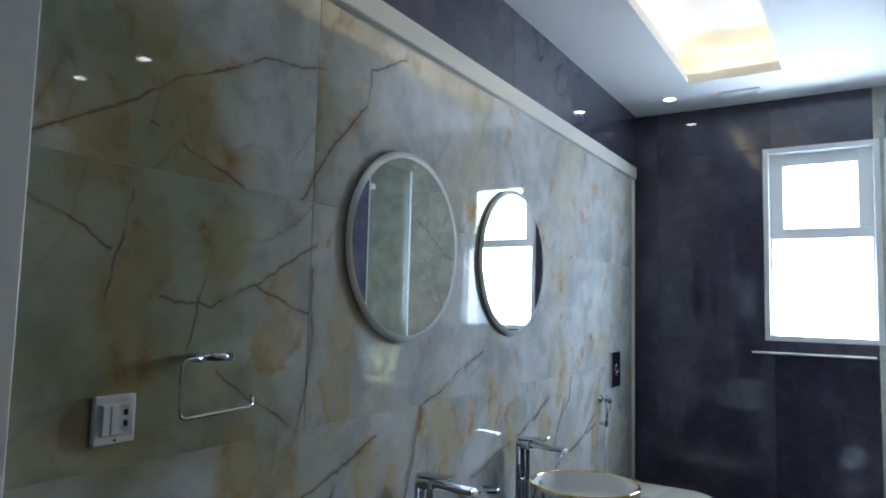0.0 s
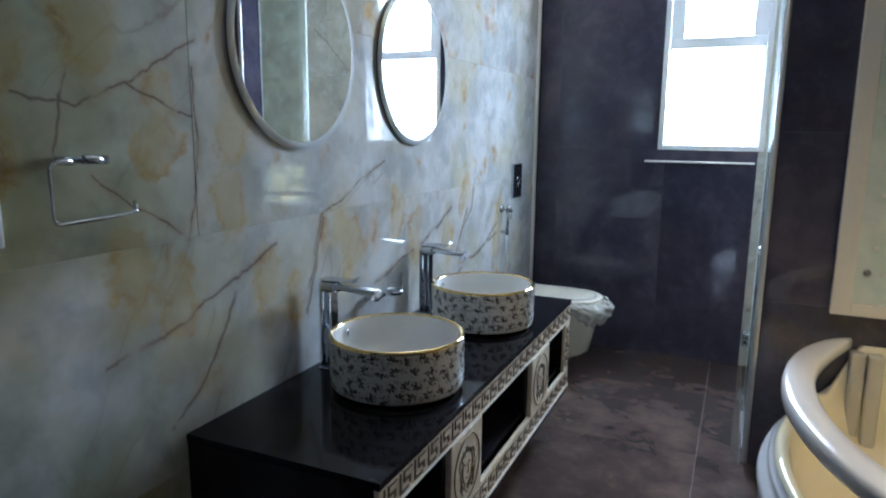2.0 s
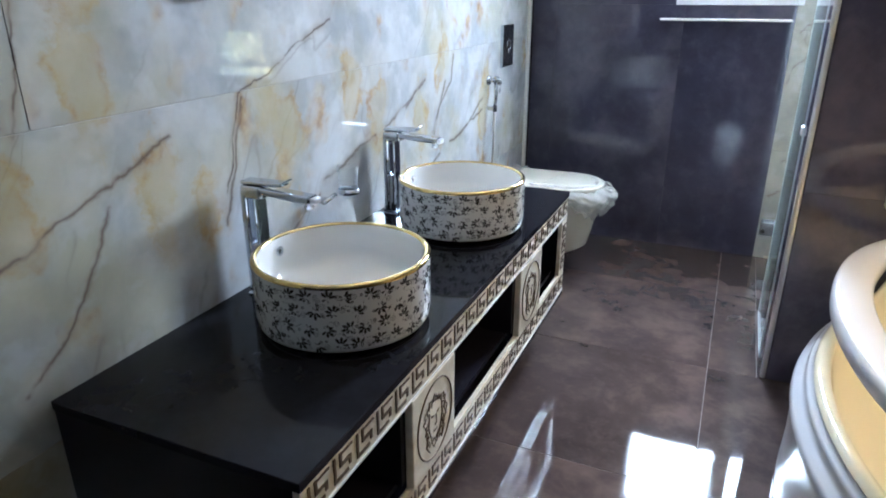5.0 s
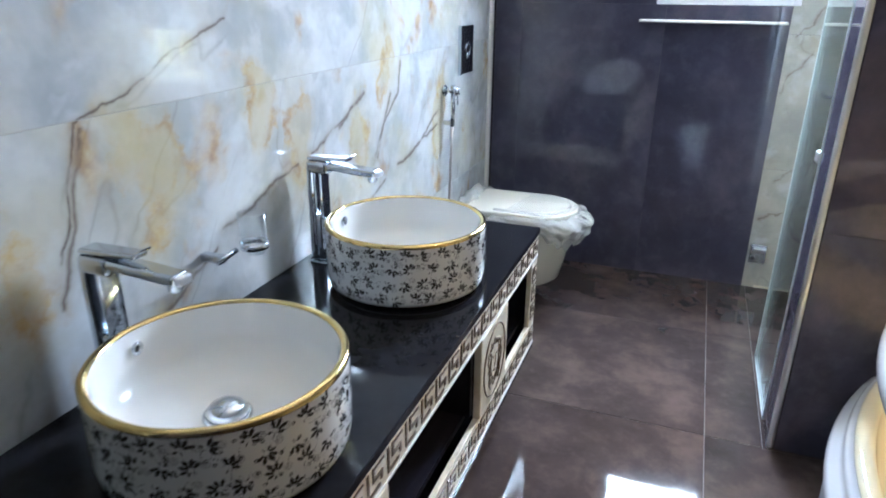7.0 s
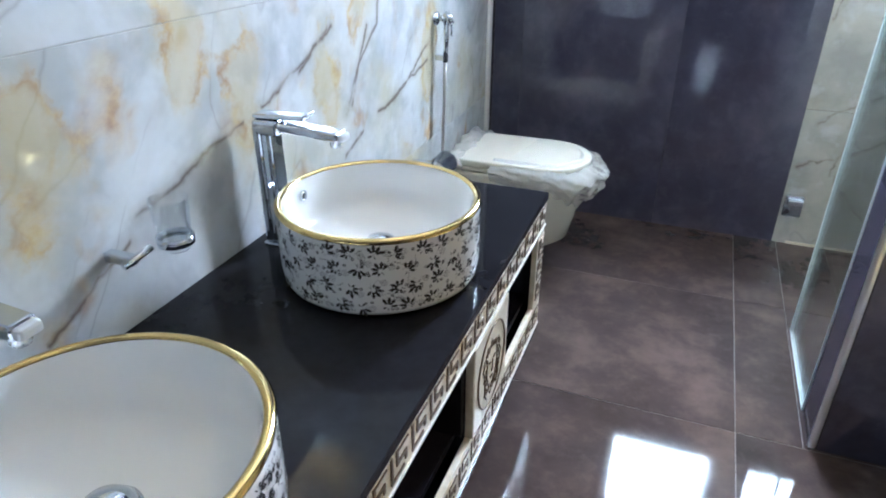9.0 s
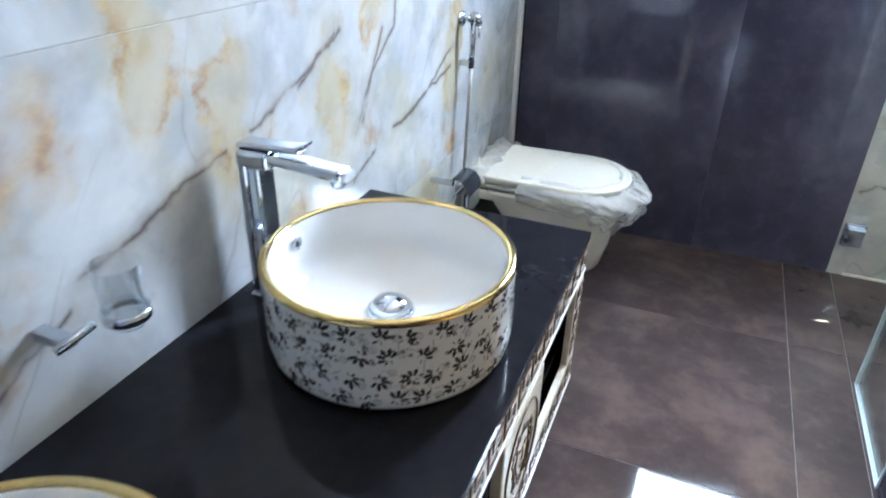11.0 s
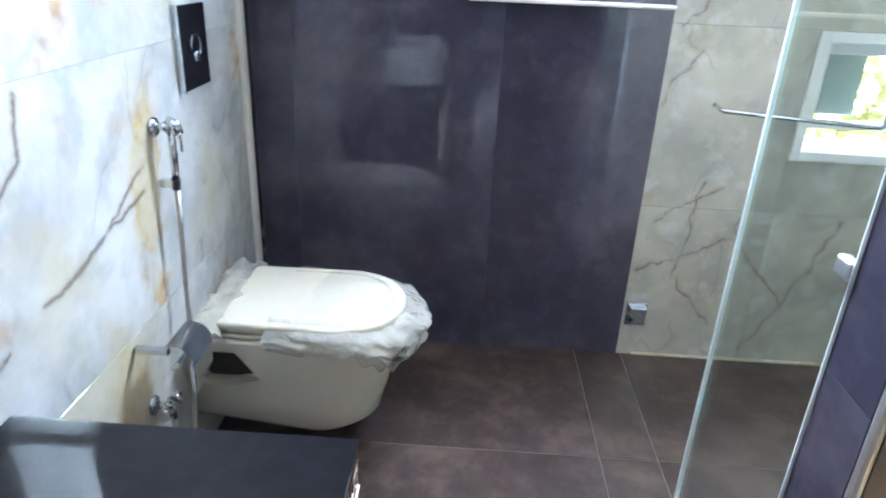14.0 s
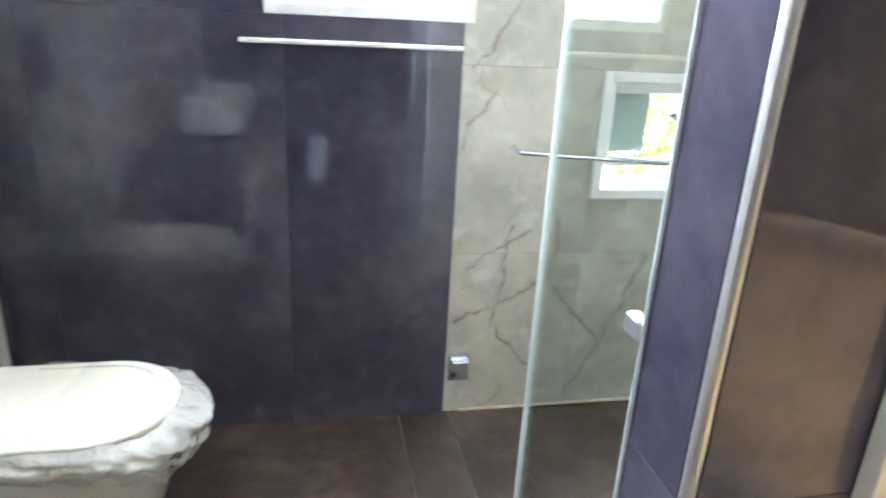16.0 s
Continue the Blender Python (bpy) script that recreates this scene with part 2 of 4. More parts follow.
        g = m.node_tree.nodes.new("ShaderNodeNewGeometry")
        split = m.node_tree.nodes.new("ShaderNodeSeparateXYZ")
        join = m.node_tree.nodes.new("ShaderNodeCombineXYZ")
        wire(m, g.outputs["Position"], split.inputs[0])
        wire(m, maths(m, "DIVIDE", split.outputs["X"], K), join.inputs["Y"])
        wire(m, maths(m, "DIVIDE", split.outputs["Z"], K), join.inputs["Z"])
        flat = join.outputs[0]
        for scale, amount in ((7.0, 0.10), (45.0, 0.022)):
            centre = vector(m, "SUBTRACT", noisy(m, flat, scale, 3.0).outputs["Color"], (0.5, 0.5, 0.5)).outputs[0]
            flat = vector(m, "ADD", flat, vector(m, "MULTIPLY", centre, (0, amount, amount)).outputs[0]).outputs[0]
        hard = nearest(m, [from_line(m, flat, *v) for v in SHOWER_VEINS])
        color = blend(m, product(m, ramp(m, hard, [(0.0, (1, 1, 1)), (0.014, (0, 0, 0))]), patchy(m, flat, 9.0, 0.30, 0.60), 0.5), color, (0.27, 0.22, 0.17))
        color = blend(m, product(m, ramp(m, hard, [(0.0, (1, 1, 1)), (0.0035, (0, 0, 0))]), patchy(m, flat, 12.0, 0.36, 0.52), 0.7), color, (0.14, 0.10, 0.08))
    base(m, color)
    bump(m, noisy(m, vec, 3.0, 2.0).outputs["Fac"], 0.10, 0.004)
    return m


def stone_material(name, dark, mid, light, rough, scale, shift):
    m = shader(name, rough=rough, spec=0.65)
    vec = place(m, shift)
    wob = warped(m, vec, 1.8, 0.25)
    a = noisy(m, wob, scale, 7.0, 0.62)
    color = ramp(m, a.outputs["Fac"], [(0.32, dark), (0.50, mid), (0.66, light)])
    b = noisy(m, vec, scale * 5, 6.0, 0.7)
    color = blend(m, maths(m, "MULTIPLY", ramp(m, b.outputs["Fac"], [(0.50, (0, 0, 0)), (0.70, (1, 1, 1))]), 0.35), color, light)
    base(m, color)
    smear = noisy(m, wob, 4.0, 4.0)
    wire(m, ramp(m, smear.outputs["Fac"], [(0.35, (rough * 0.7,) * 3), (0.65, (rough * 1.5,) * 3)]), m.node_tree.nodes["Principled BSDF"].inputs["Roughness"])
    bump(m, noisy(m, vec, 2.5, 2.0).outputs["Fac"], 0.08, 0.004)
    return m


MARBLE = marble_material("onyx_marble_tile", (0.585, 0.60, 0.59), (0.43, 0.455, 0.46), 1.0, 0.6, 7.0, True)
MARBLE_PALE = marble_material("pale_marble_tile", (0.50, 0.49, 0.42), (0.41, 0.41, 0.36), 0.15, 0.25, 5.0)
DARK = stone_material("dark_slate_tile", (0.046, 0.044, 0.067), (0.066, 0.062, 0.091), (0.115, 0.104, 0.134), 0.032, 2.6, 3.0)
FLOOR = stone_material("brown_polished_tile", (0.044, 0.034, 0.032), (0.070, 0.053, 0.048), (0.130, 0.097, 0.084), 0.045, 3.0, 4.0)
GROUT = shader("grey_grout", (0.24, 0.22, 0.21), 0.8)
DARK_GROUT = shader("dark_grout", (0.13, 0.12, 0.13), 0.8)
SATIN = shader("satin_aluminium", (0.78, 0.80, 0.82), 0.28, 0.8)
PALE_GROUT = shader("pale_grout", (0.44, 0.43, 0.38), 0.8)
WHITE = shader("cream_white_trim", (0.74, 0.73, 0.68), 0.25)
PLASTER = shader("white_plaster", (0.80, 0.80, 0.81), 0.7)
v = place(PLASTER)
bump(PLASTER, noisy(PLASTER, v, 60.0, 4.0).outputs["Fac"], 0.06, 0.001)
UPVC = shader("white_window_frame", (0.82, 0.83, 0.84), 0.3)
CHROME = shader("chrome", (0.64, 0.68, 0.74), 0.07, 1.0)
v = place(CHROME)
wire(CHROME, ramp(CHROME, noisy(CHROME, v, 30.0, 3.0).outputs["Fac"], [(0.3, (0.05,) * 3), (0.7, (0.14,) * 3)]), CHROME.node_tree.nodes["Principled BSDF"].inputs["Roughness"])
GOLD = shader("gold_band", (0.68, 0.52, 0.22), 0.12, 1.0)
CERAMIC = shader("white_glazed_ceramic", (0.80, 0.80, 0.77), 0.06)
CREAM_CERAMIC = shader("cream_glazed_ceramic", (0.66, 0.63, 0.52), 0.12)
LEAF_PRINT = shader("black_leaf_print", (0.060, 0.056, 0.053), 0.15)
GREY_PRINT = shader("grey_scroll_print", (0.30, 0.29, 0.29), 0.18)
BLACK_STONE = shader("black_polished_granite", (0.014, 0.014, 0.015), 0.06)
v = place(BLACK_STONE)
base(BLACK_STONE, ramp(BLACK_STONE, noisy(BLACK_STONE, v, 30.0, 3.0).outputs["Fac"], [(0.35, (0.012, 0.012, 0.014)), (0.66, (0.016, 0.016, 0.019))]))
BLACK_STONE.node_tree.nodes["Principled BSDF"].inputs["Specular IOR Level"].default_value = 0.15
BLACK_PAINT = shader("black_lacquer", (0.014, 0.013, 0.018), 0.22)
CREAM = shader("cream_lacquer", (0.72, 0.66, 0.50), 0.35)
v = place(CREAM)
base(CREAM, ramp(CREAM, noisy(CREAM, v, 22.0, 5.0).outputs["Fac"], [(0.35, (0.60, 0.53, 0.38)), (0.6, (0.76, 0.71, 0.57))]))
BRONZE = shader("dark_bronze_inlay", (0.10, 0.062, 0.028), 0.35, 0.4)
MIRROR = shader("mirror_silver", (0.92, 0.93, 0.93), 0.004, 1.0)
# pale colour paints in the window light that the bevel would mirror
BEVEL = shader("mirror_bevel", (0.90, 0.97, 1.0), 0.10, 0.25)
SWITCH = shader("white_switch_plastic", (0.74, 0.75, 0.74), 0.35)
SLOT = shader("black_plastic", (0.02, 0.02, 0.022), 0.3)
ACRYLIC = shader("cream_acrylic", (0.80, 0.75, 0.55), 0.10)
ACRYLIC_GREY = shader("white_acrylic_rim", (0.68, 0.69, 0.70), 0.16)
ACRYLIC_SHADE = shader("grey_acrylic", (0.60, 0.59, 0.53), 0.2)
RUST = shader("brass_valve", (0.55, 0.53, 0.50), 0.3, 1.0)


def glass_material(name, tint, rough=0.0, gloss_least=0.045):
    m = bpy.data.materials.new(name)
    m.use_nodes = True
    t = m.node_tree
    t.nodes.remove(t.nodes["Principled BSDF"])
    clear = t.nodes.new("ShaderNodeBsdfTransparent")
    clear.inputs[0].default_value = (*tint, 1)
    gloss = t.nodes.new("ShaderNodeBsdfGlossy")
    gloss.inputs["Roughness"].default_value = rough
    gloss.inputs["Color"].default_value = (0.95, 0.97, 1.0, 1)
    edge = t.nodes.new("ShaderNodeLayerWeight")
    edge.inputs["Blend"].default_value = 0.5
    fres = t.nodes.new("ShaderNodeMath")
    fres.operation = "POWER"
    fres.inputs[1].default_value = 4.0
    t.links.new(edge.outputs["Facing"], fres.inputs[0])
    scaled = t.nodes.new("ShaderNodeMath")
    scaled.operation = "MULTIPLY_ADD"
    scaled.inputs[1].default_value, scaled.inputs[2].default_value = 0.75, gloss_least
    t.links.new(fres.outputs[0], scaled.inputs[0])
    fres = scaled
    mix = t.nodes.new("ShaderNodeMixShader")
    t.links.new(fres.outputs[0], mix.inputs[0])
    t.links.new(clear.outputs[0], mix.inputs[1])
    t.links.new(gloss.outputs[0], mix.inputs[2])
    t.links.new(mix.outputs[0], t.nodes["Material Output"].inputs[0])
    return m


GLASS = glass_material("clear_glass", (0.93, 0.97, 0.95), 0.01)
GLASS_EDGE = shader("glass_edge", (0.80, 0.88, 0.90), 0.15)
TUMBLER = glass_material("tumbler_glass", (0.975, 0.985, 0.985), 0.02, 0.015)

PLASTIC = shader("crumpled_plastic_film", (0.76, 0.75, 0.69), 0.16)
PLASTIC.node_tree.nodes["Principled BSDF"].inputs["Alpha"].default_value = 0.40
v = place(PLASTIC)
bump(PLASTIC, noisy(PLASTIC, v, 20.0, 3.0, 0.5, 0.8).outputs["Fac"], 1.0, 0.03)
SHEET = shader("flat_plastic_film", (0.72, 0.72, 0.67), 0.25)
SHEET.node_tree.nodes["Principled BSDF"].inputs["Alpha"].default_value = 0.18

LED = shader("warm_led", (1, 1, 1))
LED.node_tree.nodes["Principled BSDF"].inputs["Emission Color"].default_value = (1.0, 0.74, 0.34, 1)
LED.node_tree.nodes["Principled BSDF"].inputs["Emission Strength"].default_value = 13
LAMP_FACE = shader("lit_downlight", (1, 1, 1))
LAMP_FACE.node_tree.nodes["Principled BSDF"].inputs["Emission Color"].default_value = (1.0, 0.90, 0.74, 1)
LAMP_FACE.node_tree.nodes["Principled BSDF"].inputs["Emission Strength"].default_value = 16
LEAF = shader("leaf_green", (0.30, 0.30, 0.10), 0.5)
LEAF.node_tree.nodes["Principled BSDF"].inputs["Transmission Weight"].default_value = 0.5


# ---- mesh helpers: shapes are given in the world's metres ----
def box(bm, x0, x1, y0, y1, z0, z1, r=0.0, seg=2):
    made = bmesh.ops.create_cube(bm, size=1.0)["verts"]
    for p in made:
        p.co = Vector((x0 + (p.co.x + 0.5) * (x1 - x0), y0 + (p.co.y + 0.5) * (y1 - y0), z0 + (p.co.z + 0.5) * (z1 - z0)))
    if r:
        edges = {e for p in made for e in p.link_edges}
        bmesh.ops.bevel(bm, geom=list(edges), offset=r, segments=seg, affect="EDGES", profile=0.5)
    return bm


def boxed(x0, x1, y0, y1, z0, z1, r=0.0, seg=2):
    return box(bmesh.new(), x0, x1, y0, y1, z0, z1, r, seg)


def lathe(bm, cx, cy, profile, n=48):
    """Turns the profile (radius, height) about an upright axis."""
    rings = []
    for r, z in profile:
        if r < 1e-5:
            rings.append([bm.verts.new((cx, cy, z))])
        else:
            rings.append([bm.verts.new((cx + r * math.cos(a), cy + r * math.sin(a), z)) for a in (2 * math.pi * i / n for i in range(n))])
    for a, b in zip(rings, rings[1:]):
        for i in range(n):
            j = (i + 1) % n
            if len(a) == 1 and len(b) == 1:
                continue
            if len(a) == 1:
                f = bm.faces.new((a[0], b[j], b[i]))
            elif len(b) == 1:
                f = bm.faces.new((a[i], a[j], b[0]))
            else:
                f = bm.faces.new((a[i], a[j], b[j], b[i]))
            f.smooth = True
    return bm


def tube(bm, points, r, n=12, closed=False):
    """A round bar along the points."""
    pts = [Vector(p) for p in points]
    rings = []
    for i, p in enumerate(pts):
        before = pts[i - 1] if i or closed else p
        after = pts[(i + 1) % len(pts)] if i + 1 < len(pts) or closed else p
        way = (after - before).normalized()
        side = way.cross(Vector((0, 0, 1)))
        if side.length < 0.05:
            side = way.cross(Vector((0, 1, 0)))
        if rings and side.dot(last) < 0:
            side = -side
        side.normalize()
        last = side
        up = side.cross(way)
        rings.append([bm.verts.new(p + r * (math.cos(a) * side + math.sin(a) * up)) for a in (2 * math.pi * k / n for k in range(n))])
    pairs = list(zip(rings, rings[1:])) + ([(rings[-1], rings[0])] if closed else [])
    for a, b in pairs:
        for k in range(n):
            f = bm.faces.new((a[k], a[(k + 1) % n], b[(k + 1) % n], b[k]))
            f.smooth = True
    if not closed:
        bm.faces.new(rings[0][::-1])
        bm.faces.new(rings[-1])
    bmesh.ops.recalc_face_normals(bm, faces=bm.faces)
    return bm


def turned(bm, m):
    bmesh.ops.transform(bm, matrix=m, verts=bm.verts)
    return bm


def thing(name, at, label, category, group=""):
    ob = new(name)
    ob.location = Vector(at) * K
    return tagged(ob, label, category, group)


def root_of(ob):
    p = Vector()
    while ob:
        p += ob.location
        ob = ob.parent
    return p / K


def mesh_of(name, bm, mat, origin):
    me = bpy.data.meshes.new(name)
    for p in bm.verts:
        p.co = (p.co - origin) * K
    bm.to_mesh(me)
    bm.free()
    me.materials.append(mat)
    return me


def part(name, bm, mat, parent, label=""):
    ob = new(name, mesh_of(name, bm, mat, root_of(parent)))
    ob.parent = parent
    return tagged(ob, label)


def alone(name, bm, mat, label="", category="", kind=""):
    lo = Vector([min(p.co[i] for p in bm.verts) for i in range(3)])
    hi = Vector([max(p.co[i] for p in bm.verts) for i in range(3)])
    at = Vector(((lo.x + hi.x) / 2, (lo.y + hi.y) / 2, lo.z))
    ob = new(name, mesh_of(name, bm, mat, at))
    ob.location = at * K
    return tagged(ob, label, category, "", kind)


# ---- structure ----
GX0, GX1, GY0, GY1 = -0.25, EAST + 0.2, SOUTH - 0.2, FAR + 0.2
floor = alone("floor", boxed(GX0, GX1, GY0, GY1, -0.12, -0.0014), GROUT, "dark brown polished tiled bathroom floor", "floor", "structure")
ground = alone("ground", boxed(-300, 300, -300, 300, -3.4, -3.2), shader("dry_earth", (0.22, 0.20, 0.15), 0.9), "pale dry ground outside below the windows", "ground", "structure")

wall_west = alone("wall_west", boxed(-0.2, -0.0014, SOUTH - 0.2, FAR + 0.2, -0.12, CEIL + 0.3), PALE_GROUT, "marble tiled wall with grey veins and golden stains behind the vanity", "wall", "structure")


def holed_wall(y0, y1, x0, x1, z0, z1, holes):
    bm = bmesh.new()
    at = x0
    for a, b, c, d in sorted(holes):
        box(bm, at, a, y0, y1, z0, z1)
        box(bm, a, b, y0, y1, z0, c)
        box(bm, a, b, y0, y1, d, z1)
        at = b
    box(bm, at, x1, y0, y1, z0, z1)
    return bm


wall_north = alone("wall_north", holed_wall(FAR + 0.0014, FAR + 0.2, -0.0014, EAST + 0.2, -0.12, CEIL + 0.3, [WIN, VENT_WIN]), DARK_GROUT, "dark slate tiled end wall with a marble strip beside the window", "wall", "structure")
# the south wall is never in view; dark tile keeps its bounce low
wall_south = alone("wall_south", boxed(-0.012, EAST + 0.2, SOUTH - 0.2, SOUTH, -0.12, CEIL + 0.3), DARK, "unseen wall behind the walk, made dark to cut bounced light", "wall", "structure")
wall_east = alone("wall_east", boxed(EAST, EAST + 0.2, SOUTH, FAR + 0.012, -0.12, CEIL + 0.3), PALE_GROUT, "pale marble tiled wall beyond the bathtub", "wall", "structure")
wall_divider = alone("wall_divider", boxed(SHOWER_X + 0.004, EAST, ALCOVE_Y + 0.004, ALCOVE_Y + 0.139, -0.0125, CEIL), DARK_GROUT, "dark tiled wall between the shower and the bathtub", "wall", "structure")

# ceiling with a raised cove
CX0, CX1, CY0, CY1 = 0.395, 0.812, 1.58, 3.725
bm = bmesh.new()
box(bm, -0.012, CX0, SOUTH, FAR + 0.012, CEIL, CEIL + 0.05)
box(bm, CX1, EAST, SOUTH, FAR + 0.012, CEIL, CEIL + 0.05)
box(bm, CX0, CX1, SOUTH, CY0, CEIL, CEIL + 0.05)
box(bm, CX0, CX1, CY1, FAR + 0.012, CEIL, CEIL + 0.05)
box(bm, CX0 - 0.12, CX1 + 0.12, CY0 - 0.12, CY1 + 0.12, CEIL + 0.17, CEIL + 0.20)
box(bm, CX0 - 0.14, CX0 - 0.12, CY0 - 0.14, CY1 + 0.14, CEIL + 0.05, CEIL + 0.20)
box(bm, CX1 + 0.12, CX1 + 0.14, CY0 - 0.14, CY1 + 0.14, CEIL + 0.05, CEIL + 0.20)
box(bm, CX0 - 0.12, CX1 + 0.12, CY0 - 0.14, CY0 - 0.12, CEIL + 0.05, CEIL + 0.20)
box(bm, CX0 - 0.12, CX1 + 0.12, CY1 + 0.12, CY1 + 0.14, CEIL + 0.05, CEIL + 0.20)
ceiling = alone("ceiling", bm, PLASTER, "white plaster ceiling with a long recessed cove", "ceiling", "structure")

cove = thing("cove_light", (CX0, CY1, CEIL + 0.05), "warm yellow strip lights hidden in the ceiling cove", "light")
part("led_strip", boxed(CX0 - 0.075, CX0 - 0.06, CY0, CY1, CEIL + 0.0505, CEIL + 0.06), LED, cove)
part("led_strip", boxed(CX1 + 0.06, CX1 + 0.075, CY0, CY1, CEIL + 0.0505, CEIL + 0.06), LED, cove)
part("led_strip", boxed(CX0, CX1, CY1 + 0.06, CY1 + 0.075, CEIL + 0.0505, CEIL + 0.06), LED, cove)


def window(name, hole, y0, y1, rails, label, glow=True):
    x0, x1, z0, z1 = hole
    w = thing(name, ((x0 + x1) / 2, y0, z0), label, "window")
    w["kind"] = "structure"
    b = 0.028
    bm = bmesh.new()
    for a in ((x0, x0 + b, z0, z1), (x1 - b, x1, z0, z1), (x0 + b, x1 - b, z0, z0 + b), (x0 + b, x1 - b, z1 - b, z1)):
        box(bm, a[0], a[1], y0, y1, a[2], a[3], 0.002, 1)
    part("window_frame", bm, UPVC, w)
    bm = bmesh.new()
    s = 0.035 if z1 - z0 < 0.6 else 0.066
    ya, yb = y0 + (0.05 if y1 > y0 + 0.06 else 0.01), y0 + (0.09 if y1 > y0 + 0.06 else 0.035)
    u0, u1, v0, v1 = x0 + b, x1 - b, z0 + b, z1 - b
    for za, zb in rails:
        box(bm, u0, u1, ya - 0.004, yb, za, zb, 0.002, 1)
    top = rails[0][1] if rails else v0
    for a in ((u0, u0 + s, top, v1), (u1 - s, u1, top, v1), (u0 + s, u1 - s, v1 - s, v1), (u0, u0 + 0.012, v0, top), (u1 - 0.012, u1, v0, top)):
        if a[3] > a[2]:
            box(bm, a[0], a[1], ya, yb, a[2], a[3], 0.002, 1)
    part("sash", bm, UPVC, w)
    for za, zb in ((v0, rails[0][0] if rails else v1), (top, v1)):
        if zb - za > 0.02:
            p = part("pane", boxed(u0 + 0.002, u1 - 0.002, yb - 0.022, yb - 0.018, za, zb), GLASS, w)
            p.visible_shadow = False
    return w


window("window_1", WIN, FAR - 0.008, FAR + 0.19, [(1.696, 1.750)], "white framed window with a top sash, blown out by daylight")
window("window_2", VENT_WIN, FAR - 0.008, FAR + 0.19, [(0.785, 0.805)], "small low white framed window in the shower wall")

part("frosted_panel", boxed(VENT_WIN[0] + 0.030, VENT_WIN[0] + 0.20, FAR + 0.10, FAR + 0.106, 0.816, VENT_WIN[3] - 0.03), shader("blue_grey_frosted", (0.42, 0.47, 0.48), 0.4), bpy.data.objects["window_2"], "blue-grey frosted sliding panel")

alone("sill_ledge", boxed(0.615, 1.162, FAR - 0.055, FAR + 0.002, 1.096, 1.106, 0.002, 1), WHITE, "thin white stone ledge under the window", "ledge")

# white trim that frames the marble
bm = bmesh.new()
T0, T1 = 2.060, 2.130
box(bm, -0.012, 0.018, 0.79, 4.136, T0, T1, 0.003, 1)
trim = alone("trim", bm, WHITE, "white moulding that runs along the top of the marble wall", "trim", "structure")
bm = boxed(-0.012, 0.010, 4.101, 4.136, -0.012, T0 - 0.001, 0.003, 1)
alone("trim", bm, WHITE, "upright white moulding at the far end of the marble wall", "trim", "structure")
bm = boxed(-0.012, 0.030, 0.755, 0.845, -0.012, T0 - 0.001, 0.003, 1)
alone("trim", bm, WHITE, "upright white moulding at the near end of the marble wall", "trim", "structure")
alone("trim", boxed(SHOWER_X - 0.004, SHOWER_X + 0.014, ALCOVE_Y - 0.003, ALCOVE_Y + 0.014, 0.0, CEIL, 0.008, 2), SATIN, "bright metal corner strip on the dark divider wall", "trim", "structure")
alone("trim", boxed(1.222, EAST, FAR - 0.006, FAR - 0.0002, 0.0, 0.010, 0.002, 1), CREAM, "rough cream sealant line at the foot of the shower wall", "trim", "structure")
# out-of-view lining, dark so that it throws little light on the marble
alone("wall_lining", boxed(-0.001, 0.003, SOUTH, 0.755, -0.012, CEIL), DARK, "unseen wall before the marble, made dark to cut bounced light", "wall", "structure")


# ---- vanity ----
VX, VY0, VY1, VZ0, VZ1 = 0.502, 1.422, 3.012, 0.180, 0.572
vanity = thing("vanity_unit", (0, (VY0 + VY1) / 2, VZ0), "black wall-hung double vanity with cream greek key front under two basins", "vanity")
part("countertop", boxed(0.001, VX + 0.004, VY0 - 0.003, VY1 + 0.003, VZ1 - 0.018, VZ1, 0.0012, 1), BLACK_STONE, vanity, "polished black stone top")
for y in (VY0, VY1 - 0.018):
    part("side_panel", boxed(0.001, VX - 0.012, y, y + 0.018, VZ0, VZ1 - 0.018, 0.001, 1), BLACK_PAINT, vanity)
part("bottom_panel", boxed(0.001, VX - 0.012, VY0 + 0.018, VY1 - 0.018, VZ0, VZ0 + 0.02), BLACK_PAINT, vanity)
part("back_panel", boxed(0.001, 0.014, VY0 + 0.018, VY1 - 0.018, VZ0 + 0.02, VZ1 - 0.018), BLACK_PAINT, vanity)
part("shelf", boxed(0.014, VX - 0.03, VY0 + 0.018, VY1 - 0.018, 0.276, 0.290), BLACK_PAINT, vanity)
part("base_rail", boxed(VX - 0.012, VX + 0.002, VY0, VY1, VZ0, VZ0 + 0.022, 0.002, 1), BLACK_PAINT, vanity)
for y in (1.766, 1.988, 2.458, 2.683):
    part("divider", boxed(0.014, VX - 0.014, y - 0.008, y + 0.008, 0.290, 0.488), BLACK_PAINT, vanity)
frieze = part("upper_frieze", boxed(VX - 0.012, VX + 0.001, VY0, VY1, 0.488, 0.554, 0.001, 1), CREAM, vanity, "cream band with a dark greek key pattern")
lower = part("lower_frieze", boxed(VX - 0.012, VX + 0.001, VY0, VY1, VZ0 + 0.0225, 0.278, 0.001, 1), CREAM, vanity, "cream band with a dark greek key pattern")
posts = [part("end_post", boxed(VX - 0.012, VX + 0.001, a, b, 0.2785, 0.4875, 0.001, 1), CREAM, vanity) for a, b in ((VY0, VY0 + 0.066), (VY1 - 0.066, VY1))]


def stroke(bm, path, w, x):
    for (a, b), (c, d) in zip(path, path[1:]):
        y0, y1, z0, z1 = min(a, c) - w / 2, max(a, c) + w / 2, min(b, d) - w / 2, max(b, d) + w / 2
        box(bm, x, x + 0.0022, y0, y1, z0, z1)


